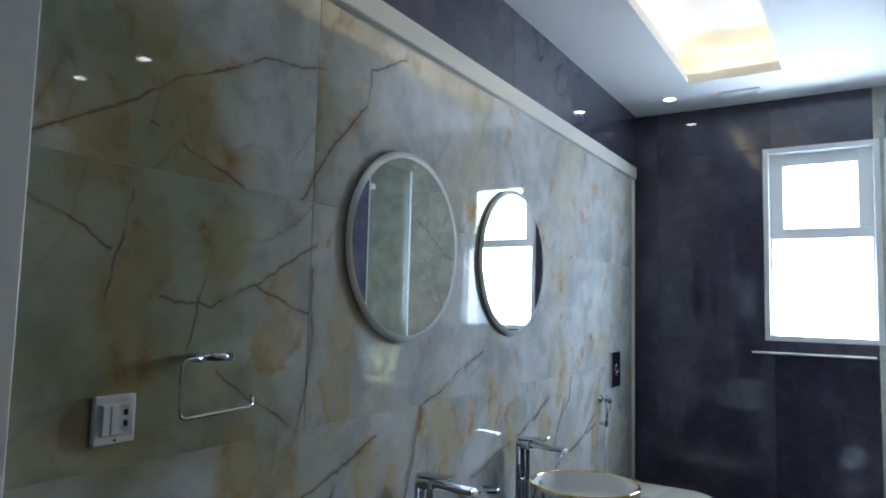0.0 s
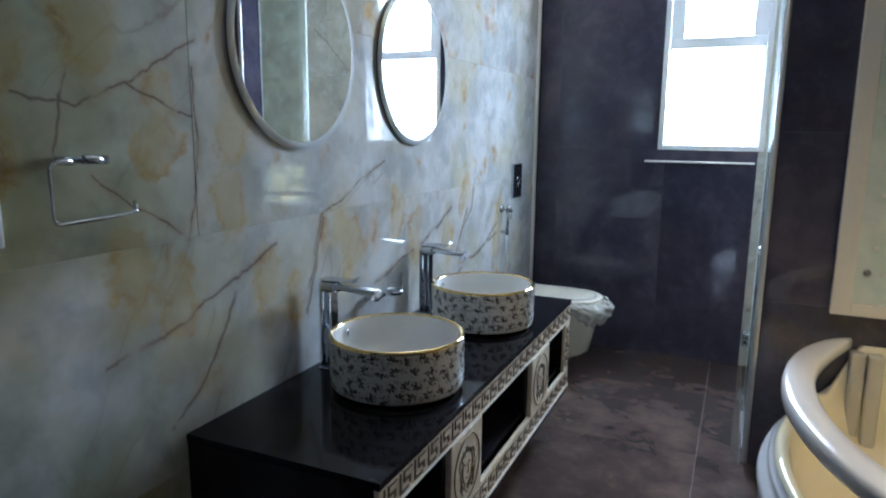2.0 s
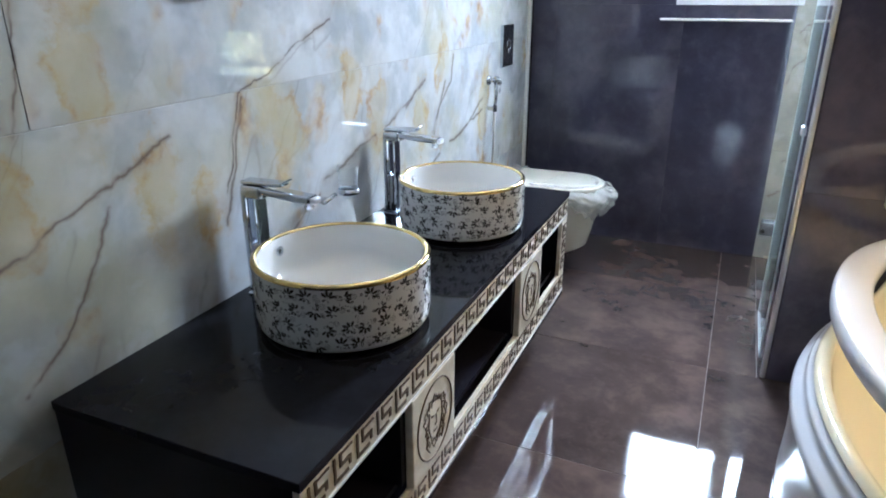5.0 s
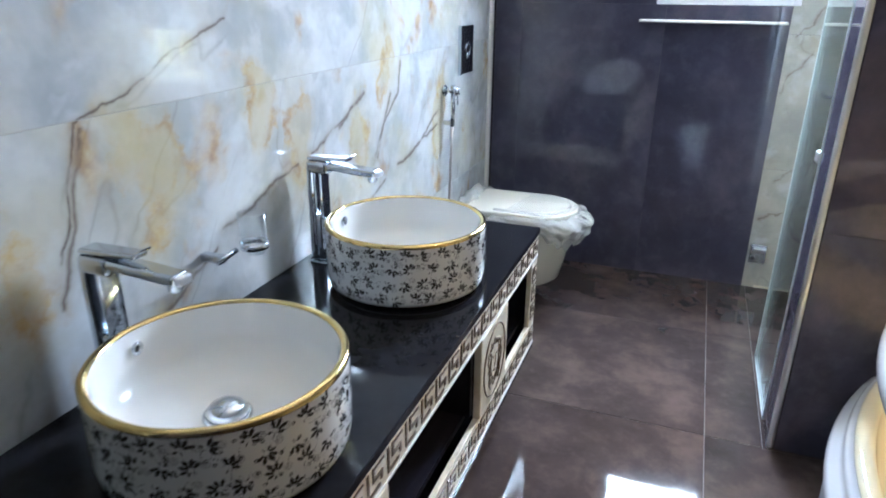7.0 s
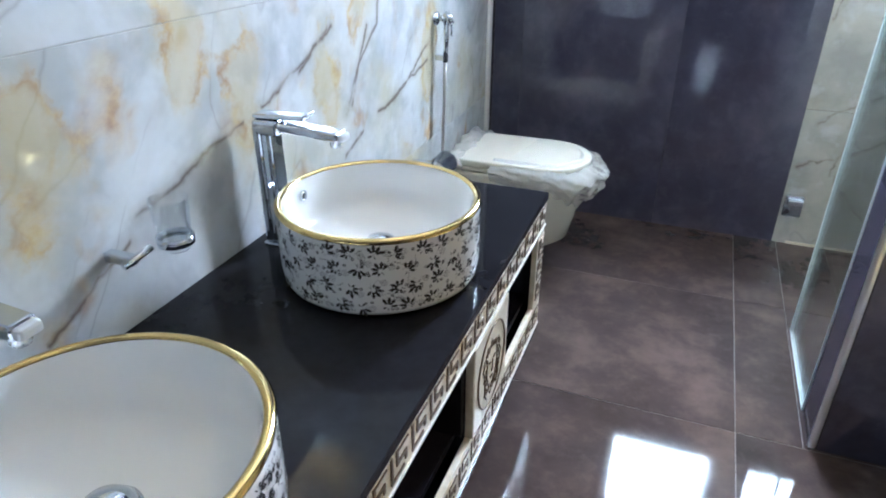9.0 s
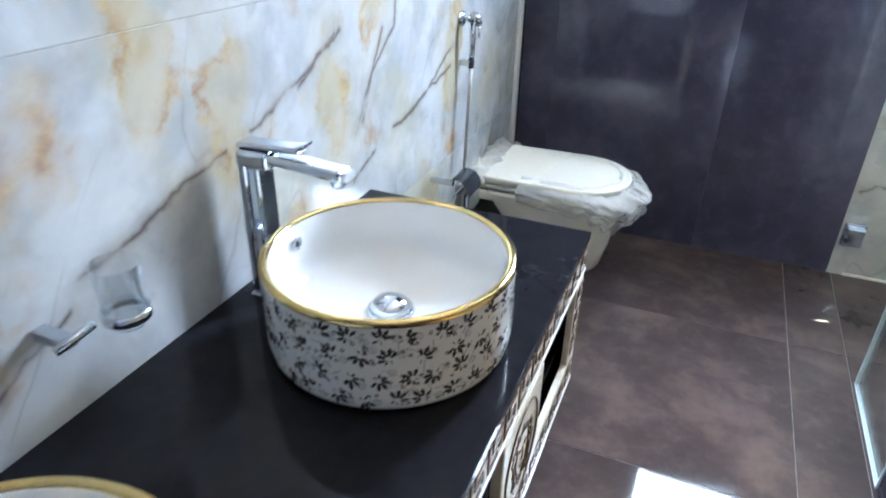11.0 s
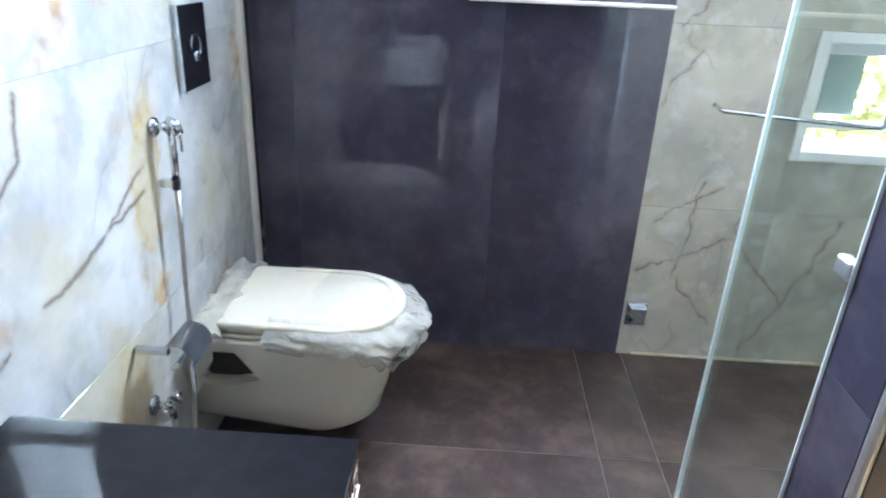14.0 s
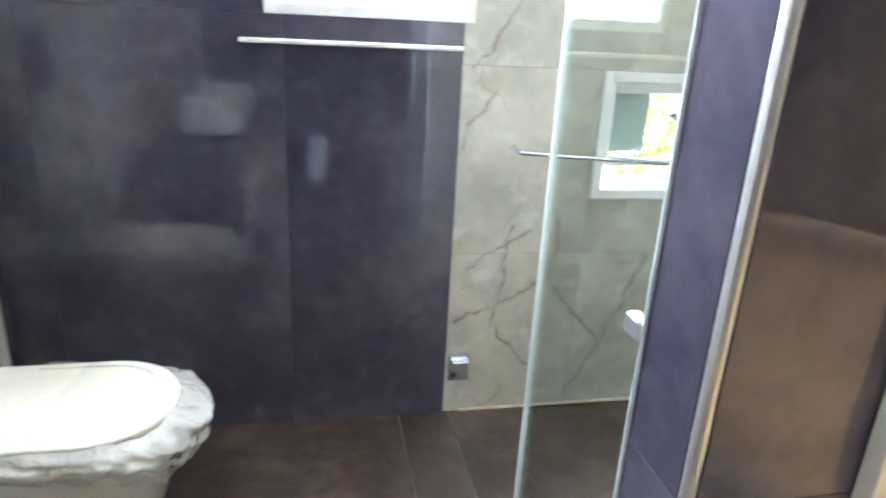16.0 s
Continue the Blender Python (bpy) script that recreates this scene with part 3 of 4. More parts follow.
def key_mesh(size, tall):
    bm = bmesh.new()
    s, h = size, tall
    stroke(bm, [(0.08 * s, 1.02 * h), (0.08 * s, 0.02 * h), (0.66 * s, 0.02 * h)], 0.0058, 0)
    stroke(bm, [(0.36 * s, 1.0 * h), (0.36 * s, 0.52 * h), (0.80 * s, 0.52 * h), (0.80 * s, 0.26 * h)], 0.0064, 0)
    stroke(bm, [(0.36 * s, 1.0 * h), (0.92 * s, 1.0 * h)], 0.0034, 0)
    return mesh_of("key_mesh", bm, BRONZE, Vector())


KEY = key_mesh(0.062, 0.042)


def lay_keys(parent, y0, y1, z, step):
    n = round((y1 - y0) / step)
    origin = root_of(parent)
    for i in range(n):
        k = new("greek_key", KEY)
        k.parent = parent
        k.location = Vector((VX + 0.0008, y0 + (i + 0.1) * (y1 - y0) / n, z)) * K - origin * K


lay_keys(frieze, VY0 + 0.008, VY1 - 0.004, 0.501, 0.070)
lay_keys(lower, VY0 + 0.008, VY1 - 0.004, 0.219, 0.070)
for p in posts:
    y = VY0 + 0.008 if p == posts[0] else VY1 - 0.060
    lay_keys(p, y, y + 0.05, 0.300, 0.07)
    lay_keys(p, y, y + 0.05, 0.359, 0.07)
    lay_keys(p, y, y + 0.05, 0.418, 0.07)


def medallion(y0, y1):
    m = part("medallion_panel", boxed(VX - 0.012, VX + 0.006, y0, y1, 0.2785, 0.4875, 0.002, 1), CREAM, vanity, "cream square panel with a dark round relief")
    cy, cz, r = (y0 + y1) / 2, 0.383, 0.086
    x = VX + 0.0065
    ring = [(x, cy + r * math.cos(a), cz + r * math.sin(a) * 1.06) for a in (2 * math.pi * i / 48 for i in range(48))]
    part("ring", tube(bmesh.new(), ring, 0.0022, 6, True), BRONZE, m)
    rng = random.Random(7)
    bm = bmesh.new()
    for i in range(26):
        a = 2 * math.pi * i / 26
        rr = r * rng.uniform(0.50, 0.72)
        p = [(x, cy + math.cos(a) * rr * 0.85, cz + math.sin(a) * rr), (x, cy + math.cos(a + 0.22) * (rr + 0.012) * 0.85, cz + math.sin(a + 0.22) * (rr + 0.012)),
             (x, cy + math.cos(a + 0.42) * rr * 0.82, cz + math.sin(a + 0.42) * rr * 0.96)]
        tube(bm, p, rng.uniform(0.0011, 0.0020), 5)
    for k in (-1, 1):
        tube(bm, [(x, cy + k * 0.030, cz + 0.030), (x, cy + k * 0.034, cz - 0.005), (x, cy + k * 0.022, cz - 0.036), (x, cy, cz - 0.048)], 0.0018, 5)
        tube(bm, [(x, cy + k * 0.008, cz + 0.012), (x, cy + k * 0.020, cz + 0.014)], 0.0018, 5)
        tube(bm, [(x, cy + k * 0.036, cz - 0.02), (x, cy + k * 0.045, cz - 0.045), (x, cy + k * 0.030, cz - 0.066)], 0.0020, 5)
    tube(bm, [(x, cy + 0.003, cz + 0.01), (x, cy + 0.005, cz - 0.012), (x, cy - 0.003, cz - 0.014)], 0.0016, 5)
    tube(bm, [(x, cy - 0.009, cz - 0.027), (x, cy + 0.009, cz - 0.027)], 0.0018, 5)
    part("relief", bm, BRONZE, m)["kind"] = "stuff"


for z in (0.4855, VZ0 + 0.020):
    part("edge_strip", boxed(VX + 0.001, VX + 0.004, VY0, VY1, z, z + 0.006, 0.001, 1), WHITE, vanity, "pale raised edge of the band")


medallion(1.772, 1.982)
medallion(2.464, 2.677)


# ---- basins ----
def basin(cx, cy):
    z0, z1, R = VZ1 + 0.008, 0.725, 0.182
    b = thing("basin", (cx, cy, VZ1), "round white basin with gold rim and black leaves, on black vanity", "basin", "basins on the vanity")
    bm = lathe(bmesh.new(), cx, cy, [(0, z0 + 0.001), (0.150, z0 + 0.001), (R - 0.014, z0 + 0.002), (R - 0.006, z0 + 0.005), (R - 0.0025, z0 + 0.013), (R, z0 + 0.032), (R, z1 - 0.008)], 72)
    lathe(bm, cx, cy, [(R - 0.0128, z1 - 0.004), (R - 0.016, z1 - 0.014), (R - 0.019, z1 - 0.05), (R - 0.026, z1 - 0.070), (R - 0.045, z1 - 0.090), (0.06, z1 - 0.101), (0.034, z1 - 0.105)], 72)
    bmesh.ops.recalc_face_normals(bm, faces=bm.faces)
    body = part("bowl", bm, CERAMIC, b, "white glazed bowl")
    part("rim", lathe(bmesh.new(), cx, cy, [(R + 0.0004, z1 - 0.008), (R + 0.0006, z1 - 0.004), (R - 0.003, z1), (R - 0.008, z1 + 0.0005), (R - 0.0125, z1 - 0.0025), (R - 0.0130, z1 - 0.005)], 72), GOLD, b, "shiny gold rim band")
    part("foot_ring", lathe(bmesh.new(), cx, cy, [(R - 0.014, z0 + 0.0005), (R - 0.0055, z0 + 0.0035), (R - 0.0035, z0 + 0.0075)], 72), GOLD, b)
    d = part("drain", lathe(bmesh.new(), cx, cy, [(0.036, z1 - 0.1045), (0.035, z1 - 0.100), (0.031, z1 - 0.099), (0.030, z1 - 0.102)], 40), CHROME, b, "chrome drain")
    part("stopper", lathe(bmesh.new(), cx, cy, [(0.030, z1 - 0.103), (0.031, z1 - 0.095), (0.024, z1 - 0.087), (0.012, z1 - 0.082), (0, z1 - 0.081)], 40), CHROME, d)
    part("overflow", turned(lathe(bmesh.new(), 0, 0, [(0.010, 0), (0.011, 0.003), (0.006, 0.004), (0.005, 0.001)], 24), Matrix.Translation((cx - R + 0.0195, cy + 0.005, z1 - 0.030)) @ Matrix.Rotation(radians(90), 4, "Y")), CHROME, b)
    part("overflow_hole", turned(lathe(bmesh.new(), 0, 0, [(0.0055, 0.0005), (0.0055, 0.0022), (0, 0.0022)], 16), Matrix.Translation((cx - R + 0.0195, cy + 0.005, z1 - 0.030)) @ Matrix.Rotation(radians(90), 4, "Y")), SLOT, b)
    # added foot; its black colour stands for the shade under the bowl
    part("foot", lathe(bmesh.new(), cx, cy, [(0, VZ1 + 0.0005), (R - 0.022, VZ1 + 0.0005), (R - 0.020, VZ1 + 0.003), (R - 0.019, z0 + 0.003)], 64), BLACK_PAINT, b, "recessed foot, painted dark for the shade under the bowl")
    # printed pattern on the outside
    rng = random.Random(3)
    H = z1 - z0 - 0.024
    leaves, scrolls = bmesh.new(), bmesh.new()

    def on(u, w, lift=0.0005):
        a = u / R
        taper = 0.0025 * max(0.0, 1 - w / 0.024)
        return (cx + (R + lift - taper) * math.cos(a), cy + (R + lift - taper) * math.sin(a), z0 + 0.012 + w)

    def leaf(u, w, ang, length, fat):
        pts = []
        for s, side in ((0, 0), (0.22, 0.7), (0.42, 0.55), (0.55, 1.0), (0.78, 0.55), (1, 0)):
            pts.append((s, side))
        right = [(s, -d) for s, d in pts[1:-1]][::-1]
        co, si = math.cos(ang), math.sin(ang)
        ring = []
        for s, d in pts + right:
            ring.append(leaves.verts.new(on(u + length * s * co - fat * d * si, w + length * s * si + fat * d * co)))
        leaves.faces.new(ring)

    def disc(bm, u, w, r, lift=0.0004, n=8, inner=0.0):
        outer = [bm.verts.new(on(u + r * math.cos(6.2832 * i / n), w + r * math.sin(6.2832 * i / n), lift)) for i in range(n)]
        if not inner:
            bm.faces.new(outer)
            return
        ins = [bm.verts.new(on(u + inner * math.cos(6.2832 * i / n), w + inner * math.sin(6.2832 * i / n), lift)) for i in range(n)]
        for i in range(n):
            bm.faces.new((outer[i], outer[(i + 1) % n], ins[(i + 1) % n], ins[i]))

    cols = 29
    for c in range(cols):
        for row in range(4):
            u = (c + (0.5 if row % 2 else 0) + rng.uniform(-0.14, 0.14)) * 2 * math.pi * R / cols
            w = 0.014 + row * (H - 0.022) / 3 + rng.uniform(-0.004, 0.004)
            w = min(max(w, 0.010), H - 0.012)
            turn = rng.choice((0.2, 1.3, 2.4, 3.7, 5.1)) + rng.uniform(-0.4, 0.4)
            # a vine leaf: a long middle lobe, a fan of shorter ones on both sides
            for k, long, fat in ((0.0, 0.0175, 0.0036), (0.62, 0.0150, 0.0034), (-0.66, 0.0145, 0.0034), (1.30, 0.0120, 0.0030), (-1.36, 0.0125, 0.0030), (2.1, 0.0075, 0.0024)):
                if abs(k) > 1 and rng.random() < 0.25:
                    continue
                k += rng.uniform(-0.10, 0.10)
                leaf(u + 0.0034 * math.cos(turn + k), w + 0.0034 * math.sin(turn + k), turn + k, long * rng.uniform(0.82, 1.1), fat)
            leaf(u - 0.002 * math.cos(turn), w - 0.002 * math.sin(turn), turn + 3.3, 0.0075, 0.0010)
            for side in (1, -1, 0.4):
                if rng.random() < 0.8:
                    ru, rw = u + side * rng.uniform(0.013, 0.020), min(max(w + rng.uniform(-0.013, 0.013), 0.006), H - 0.008)
                    disc(leaves, ru, rw, 0.0028, 0.0004, 10, 0.0013)
            a = rng.uniform(0, 6)
            for k in range(5):
                disc(leaves, u + 0.015 * math.cos(a) + 0.0044 * k * math.cos(a + 1), min(max(w + 0.015 * math.sin(a) + 0.0044 * k * math.sin(a + 1), 0.004), H - 0.006), rng.uniform(0.0007, 0.0012), n=6)
            uu, ww = u + rng.uniform(0.014, 0.022), min(max(w + rng.uniform(-0.014, 0.014), 0.009), H - 0.010)
            disc(scrolls, uu, ww, 0.0058, 0.0003, 14, 0.0049)
            disc(scrolls, uu, ww, 0.0030, 0.0003, 10, 0.0020)
            sway = rng.uniform(0.3, 0.8)
            for k in range(12):
                disc(scrolls, uu - 0.005 - k * 0.0015, ww + 0.0050 * math.sin(k * sway), 0.0007, 0.0003, 5)
    part("leaf_print", leaves, LEAF_PRINT, body, "black printed leaves")
    part("scroll_print", scrolls, GREY_PRINT, body, "grey printed scrolls and dots")
    return b


b1 = basin(0.294, 1.888)
copy_thing(b1, pose(0.296 * K, 2.534 * K, VZ1 * K))


def tap(cy):
    z0, z1 = VZ1, 0.834
    t = thing("tap", (0.055, cy, z0), "tall chrome basin mixer with a slotted body behind the basin", "tap", "taps on the vanity")
    part("base_plate", boxed(0.030, 0.082, cy - 0.026, cy + 0.026, z0, z0 + 0.006, 0.003), CHROME, t)
    bm = boxed(0.032, 0.050, cy - 0.022, cy + 0.022, z0 + 0.004, z1 - 0.014, 0.006, 3)
    box(bm, 0.048, 0.071, cy - 0.020, cy + 0.020, z0 + 0.004, z0 + 0.125, 0.008, 3)
    box(bm, 0.0655, 0.0715, cy - 0.020, cy + 0.020, z0 + 0.115, z1 - 0.03, 0.003, 3)
    part("column", bm, CHROME, t)
    bm = boxed(0.032, 0.090, cy - 0.022, cy + 0.022, z1 - 0.034, z1 - 0.004, 0.008, 3)
    tip = boxed(0.070, 0.212, cy - 0.019, cy + 0.019, z1 - 0.021, z1 - 0.006, 0.006, 3)
    for p in tip.verts:
        k = (p.co.x - 0.07) / 0.15
        p.co.z += -0.012 * k + (0.004 * k if p.co.z > z1 - 0.014 else 0)
        p.co.y = cy + (p.co.y - cy) * (1 - 0.12 * k)
    part("spout", tip, CHROME, t)
    part("head", bm, CHROME, t)
    part("aerator", lathe(bmesh.new(), 0.198, cy, [(0, z1 - 0.044), (0.009, z1 - 0.044), (0.011, z1 - 0.040), (0.011, z1 - 0.030)], 20), CHROME, t)
    bm = boxed(0.034, 0.142, cy - 0.018, cy + 0.018, z1 - 0.0035, z1 + 0.0055, 0.004, 3)
    for p in bm.verts:
        k = max(0, (p.co.x - 0.05) / 0.1)
        p.co.z += 0.004 * k
        p.co.y = cy + (p.co.y - cy) * (1 - 0.25 * k)
    part("lever", bm, CHROME, t)
    tip = boxed(0.134, 0.152, cy - 0.012, cy + 0.012, z1 + 0.003, z1 + 0.008, 0.002, 2)
    for p in tip.verts:
        p.co.z += 0.5 * (p.co.x - 0.134)
    part("lever_tip", tip, CHROME, t)
    part("spout_tip", boxed(0.206, 0.221, cy - 0.014, cy + 0.014, z1 - 0.030, z1 - 0.016, 0.004, 2), SATIN, t)
    return t


t1 = tap(1.922)
copy_thing(t1, pose(0.055 * K, 2.566 * K, VZ1 * K))


# ---- mirrors ----
def mirror(cy):
    cz, r = 1.472, 0.270
    m = thing("wall_mirror", (0, cy, cz - r), "round mirror with a pale shiny edge on the marble wall", "mirror", "mirrors over the basins")
    turn = Matrix.Translation((0, cy, cz)) @ Matrix.Rotation(radians(90), 4, "Y")
    part("backing", turned(lathe(bmesh.new(), 0, 0, [(0, 0.002), (r - 0.004, 0.002), (r - 0.004, 0.010)], 96), turn), BLACK_PAINT, m)
    part("bevel", turned(lathe(bmesh.new(), 0, 0, [(r, 0.008), (r, 0.0105), (r - 0.019, 0.0150)], 96), turn), BEVEL, m, "bevelled edge, painted pale for the light it mirrors")
    part("glass", turned(lathe(bmesh.new(), 0, 0, [(r - 0.019, 0.0150), (0, 0.0150)], 96), turn), MIRROR, m)
    return m


m1 = mirror(1.872)
copy_thing(m1, pose(0, 2.558 * K, 1.202 * K))

# ---- things on the marble wall ----
ring = thing("towel_ring", (0, 1.28, 1.13), "square chrome towel ring on the marble wall beside the switch", "towel ring")
part("bracket", boxed(0.001, 0.030, 1.215, 1.235, 1.236, 1.252, 0.003), CHROME, ring)
part("sleeve", tube(bmesh.new(), [(0.040, 1.243, 1.246), (0.040, 1.290, 1.244)], 0.0085, 16), CHROME, ring)
part("bracket_arm", tube(bmesh.new(), [(0.001, 1.226, 1.244), (0.040, 1.243, 1.245)], 0.006, 12), CHROME, ring)
part("loop", tube(bmesh.new(), [(0.040, 1.245, 1.246), (0.040, 1.192, 1.244), (0.040, 1.183, 1.240), (0.040, 1.178, 1.230), (0.040, 1.178, 1.148), (0.040, 1.182, 1.139), (0.040, 1.192, 1.136), (0.040, 1.335, 1.140), (0.038, 1.350, 1.144), (0.030, 1.356, 1.154), (0.022, 1.360, 1.160)], 0.0038, 12), CHROME, ring)
ring.location += Vector((0, -0.052, -0.046)) * K

sw = thing("switch_plate", (0, 1.078, 1.107), "white electrical plate with two rockers and a socket on the marble", "switch")
part("plate", boxed(0.001, 0.012, 1.033, 1.108, 1.107, 1.190, 0.003), SWITCH, sw)
part("frame", boxed(0.012, 0.0145, 1.043, 1.100, 1.122, 1.176, 0.001, 1), SWITCH, sw)
for y in (1.044, 1.059):
    part("rocker", boxed(0.0145, 0.019, y, y + 0.0135, 1.124, 1.174, 0.0015, 1), SWITCH, sw)
for y, z in ((1.088, 1.160), (1.088, 1.141)):
    part("socket_hole", boxed(0.0145, 0.0155, y - 0.0035, y + 0.0035, z - 0.005, z + 0.005, 0.001, 1), SLOT, sw)
part("indicator", boxed(0.0122, 0.0135, 1.069, 1.073, 1.112, 1.116), SLOT, sw)
sw.location += Vector((0, -0.050, -0.047)) * K

fp = thing("flush_plate", (0, 3.780, 0.90), "black flush plate with two round chrome buttons above the toilet", "flush plate")
part("plate", boxed(0.001, 0.012, 3.706, 3.854, 0.903, 1.083, 0.003), BLACK_STONE, fp)
part("rim_strip", boxed(0.001, 0.014, 3.700, 3.7055, 0.901, 1.085, 0.001, 1), CHROME, fp)
turn = Matrix.Translation((0.012, 3.780, 0.994)) @ Matrix.Rotation(radians(90), 4, "Y")
part("large_button", turned(tube(bmesh.new(), [(0.026 * math.cos(a), 0.026 * math.sin(a), 0.002) for a in (0.5 + i * 0.21 for i in range(22))], 0.0026, 8), turn), CHROME, fp)
part("small_button", turned(lathe(bmesh.new(), 0, 0, [(0.013, 0), (0.013, 0.003), (0.009, 0.005), (0, 0.005)], 24), Matrix.Translation((0.012, 3.784, 0.972)) @ Matrix.Rotation(radians(90), 4, "Y")), CHROME, fp)

cup = thing("tumbler_holder", (0, 2.28, 0.72), "chrome wall bracket holding a clear glass tumbler between the basins", "tumbler holder")
part("bracket", boxed(0.001, 0.052, 2.226, 2.244, 0.722, 0.738, 0.002), CHROME, cup)
part("arm", tube(bmesh.new(), [(0.052, 2.214, 0.730), (0.062, 2.262, 0.742)], 0.0058, 14), CHROME, cup)
part("holder_ring", lathe(bmesh.new(), 0.083, 2.292, [(0.0255, 0.740), (0.0285, 0.740), (0.0285, 0.753), (0.0255, 0.753), (0.0255, 0.740)], 36), CHROME, cup)
tum = part("tumbler", lathe(bmesh.new(), 0.083, 2.292, [(0, 0.730), (0.020, 0.730), (0.023, 0.735), (0.0295, 0.814), (0.0282, 0.814), (0.0218, 0.739), (0, 0.738)], 40), TUMBLER, cup, "clear glass tumbler")
tum.visible_shadow = False
cup.location += Vector((0, -0.030, -0.020)) * K

spray = thing("health_faucet", (0, 3.55, 0.10), "chrome hand spray with hose on a hook beside the toilet", "hand spray")
part("wall_disc", turned(lathe(bmesh.new(), 0, 0, [(0.020, 0.001), (0.020, 0.008), (0.013, 0.012), (0, 0.012)], 28), Matrix.Translation((0, 3.552, 0.864)) @ Matrix.Rotation(radians(90), 4, "Y")), CHROME, spray)
part("hook", tube(bmesh.new(), [(0.008, 3.552, 0.864), (0.024, 3.553, 0.866), (0.032, 3.556, 0.858)], 0.009, 14), CHROME, spray)
part("lower_clip", boxed(0.001, 0.034, 3.544, 3.566, 0.738, 0.755, 0.003), CHROME, spray)
part("head", tube(bmesh.new(), [(0.026, 3.562, 0.876), (0.042, 3.564, 0.867), (0.048, 3.564, 0.848)], 0.012, 16), CHROME, spray)
part("handle", tube(bmesh.new(), [(0.034, 3.560, 0.860), (0.036, 3.558, 0.812), (0.034, 3.556, 0.752)], 0.0075, 14), CHROME, spray)
part("trigger", tube(bmesh.new(), [(0.050, 3.566, 0.847), (0.050, 3.566, 0.812)], 0.003, 10), CHROME, spray)
part("nut", lathe(bmesh.new(), 0.034, 3.556, [(0, 0.733), (0.0085, 0.733), (0.0095, 0.745), (0.0095, 0.757), (0, 0.757)], 16), SLOT, spray)
part("hose", tube(bmesh.new(), [(0.034, 3.556, 0.735), (0.033, 3.550, 0.60), (0.032, 3.538, 0.42), (0.032, 3.52, 0.26), (0.034, 3.49, 0.16), (0.038, 3.44, 0.12), (0.040, 3.40, 0.15), (0.040, 3.392, 0.285)], 0.0058, 10), RUST, spray, "ribbed steel hose")

valve = thing("stop_valve", (0, 3.392, 0.29), "small chrome angle valve below the paper holder", "valve")
part("body", tube(bmesh.new(), [(0.001, 3.392, 0.318), (0.050, 3.392, 0.318)], 0.010, 16), CHROME, valve)
part("outlet", tube(bmesh.new(), [(0.040, 3.392, 0.318), (0.040, 3.392, 0.288)], 0.008, 14), CHROME, valve)
for y in (3.366, 3.418):
    part("knob", tube(bmesh.new(), [(0.036, y - 0.010, 0.318), (0.036, y + 0.010, 0.318)], 0.015, 12), CHROME, valve)
part("wall_flange", turned(lathe(bmesh.new(), 0, 0, [(0.022, 0.001), (0.021, 0.005), (0.012, 0.009)], 24), Matrix.Translation((0, 3.392, 0.318)) @ Matrix.Rotation(radians(90), 4, "Y")), CHROME, valve)
valve.location += Vector((0, 0.000, -0.014)) * K

paper = thing("paper_holder", (0, 3.41, 0.40), "empty chrome paper holder with a curved cover beside the toilet", "paper holder")
part("bracket", boxed(0.001, 0.070, 3.350, 3.364, 0.468, 0.482, 0.002), CHROME, paper)
bm = bmesh.new()
prev = None
for i in range(9):
    a = radians(-20 + i * 16)
    x, z = 0.070 + 0.040 * math.sin(a), 0.440 + 0.040 * math.cos(a)
    row = [bm.verts.new((x, 3.366, z)), bm.verts.new((x, 3.470, z))]
    if prev:
        f = bm.faces.new((prev[0], prev[1], row[1], row[0]))
        f.smooth = True
    prev = row
bmesh.ops.solidify(bm, geom=bm.faces[:], thickness=0.003)
part("cover", bm, CHROME, paper)
part("front_plate", boxed(0.098, 0.110, 3.372, 3.464, 0.368, 0.432, 0.003), CHROME, paper)
part("spindle", tube(bmesh.new(), [(0.070, 3.362, 0.430), (0.070, 3.465, 0.430)], 0.006, 12), CHROME, paper)
paper.location += Vector((0, 0.000, -0.010)) * K


# ---- toilet ----
def plan_ring(cy, half, x0, x1, z, n=40, square=0.12):
    """A rounded D in plan: flat at the wall, round at the front."""
    pts = []
    mid = x1 - half * 1.05
    for i in range(n + 1):
        a = -math.pi / 2 + math.pi * i / n
        pts.append((mid + (x1 - mid) * math.cos(a) ** 0.9 if math.cos(a) > 1e-9 else mid, cy + half * math.sin(a), z))
    return [(x0, cy - half * 0.97, z)] + pts + [(x0, cy + half * 0.97, z)]


def skin(bm, rings, close=True):
    made = [[bm.verts.new(p) for p in r] for r in rings]
    n = len(made[0])
    for a, b in zip(made, made[1:]):
        for i in range(n):
            f = bm.faces.new((a[i], a[(i + 1) % n], b[(i + 1) % n], b[i]))
            f.smooth = True
    if close:
        bm.faces.new(made[0][::-1])
        bm.faces.new(made[-1])
    bmesh.ops.recalc_face_normals(bm, faces=bm.faces)
    return bm


WC = 3.702
toilet = thing("toilet", (0.002, WC, 0.13), "cream wall-hung toilet with closed lid half wrapped in plastic film", "toilet")
rings = []
for z, half, x1 in ((0.148, 0.105, 0.385), (0.153, 0.130, 0.420), (0.168, 0.146, 0.448), (0.22, 0.154, 0.466), (0.28, 0.159, 0.478), (0.34, 0.163, 0.490), (0.376, 0.164, 0.498), (0.386, 0.161, 0.495)):
    low = max(0.0, (0.24 - z) / 0.080)
    rings.append([(x, y, h - 0.030 * low * min(1.0, x / 0.30)) for x, y, h in plan_ring(WC, half, 0.002, x1, z)])
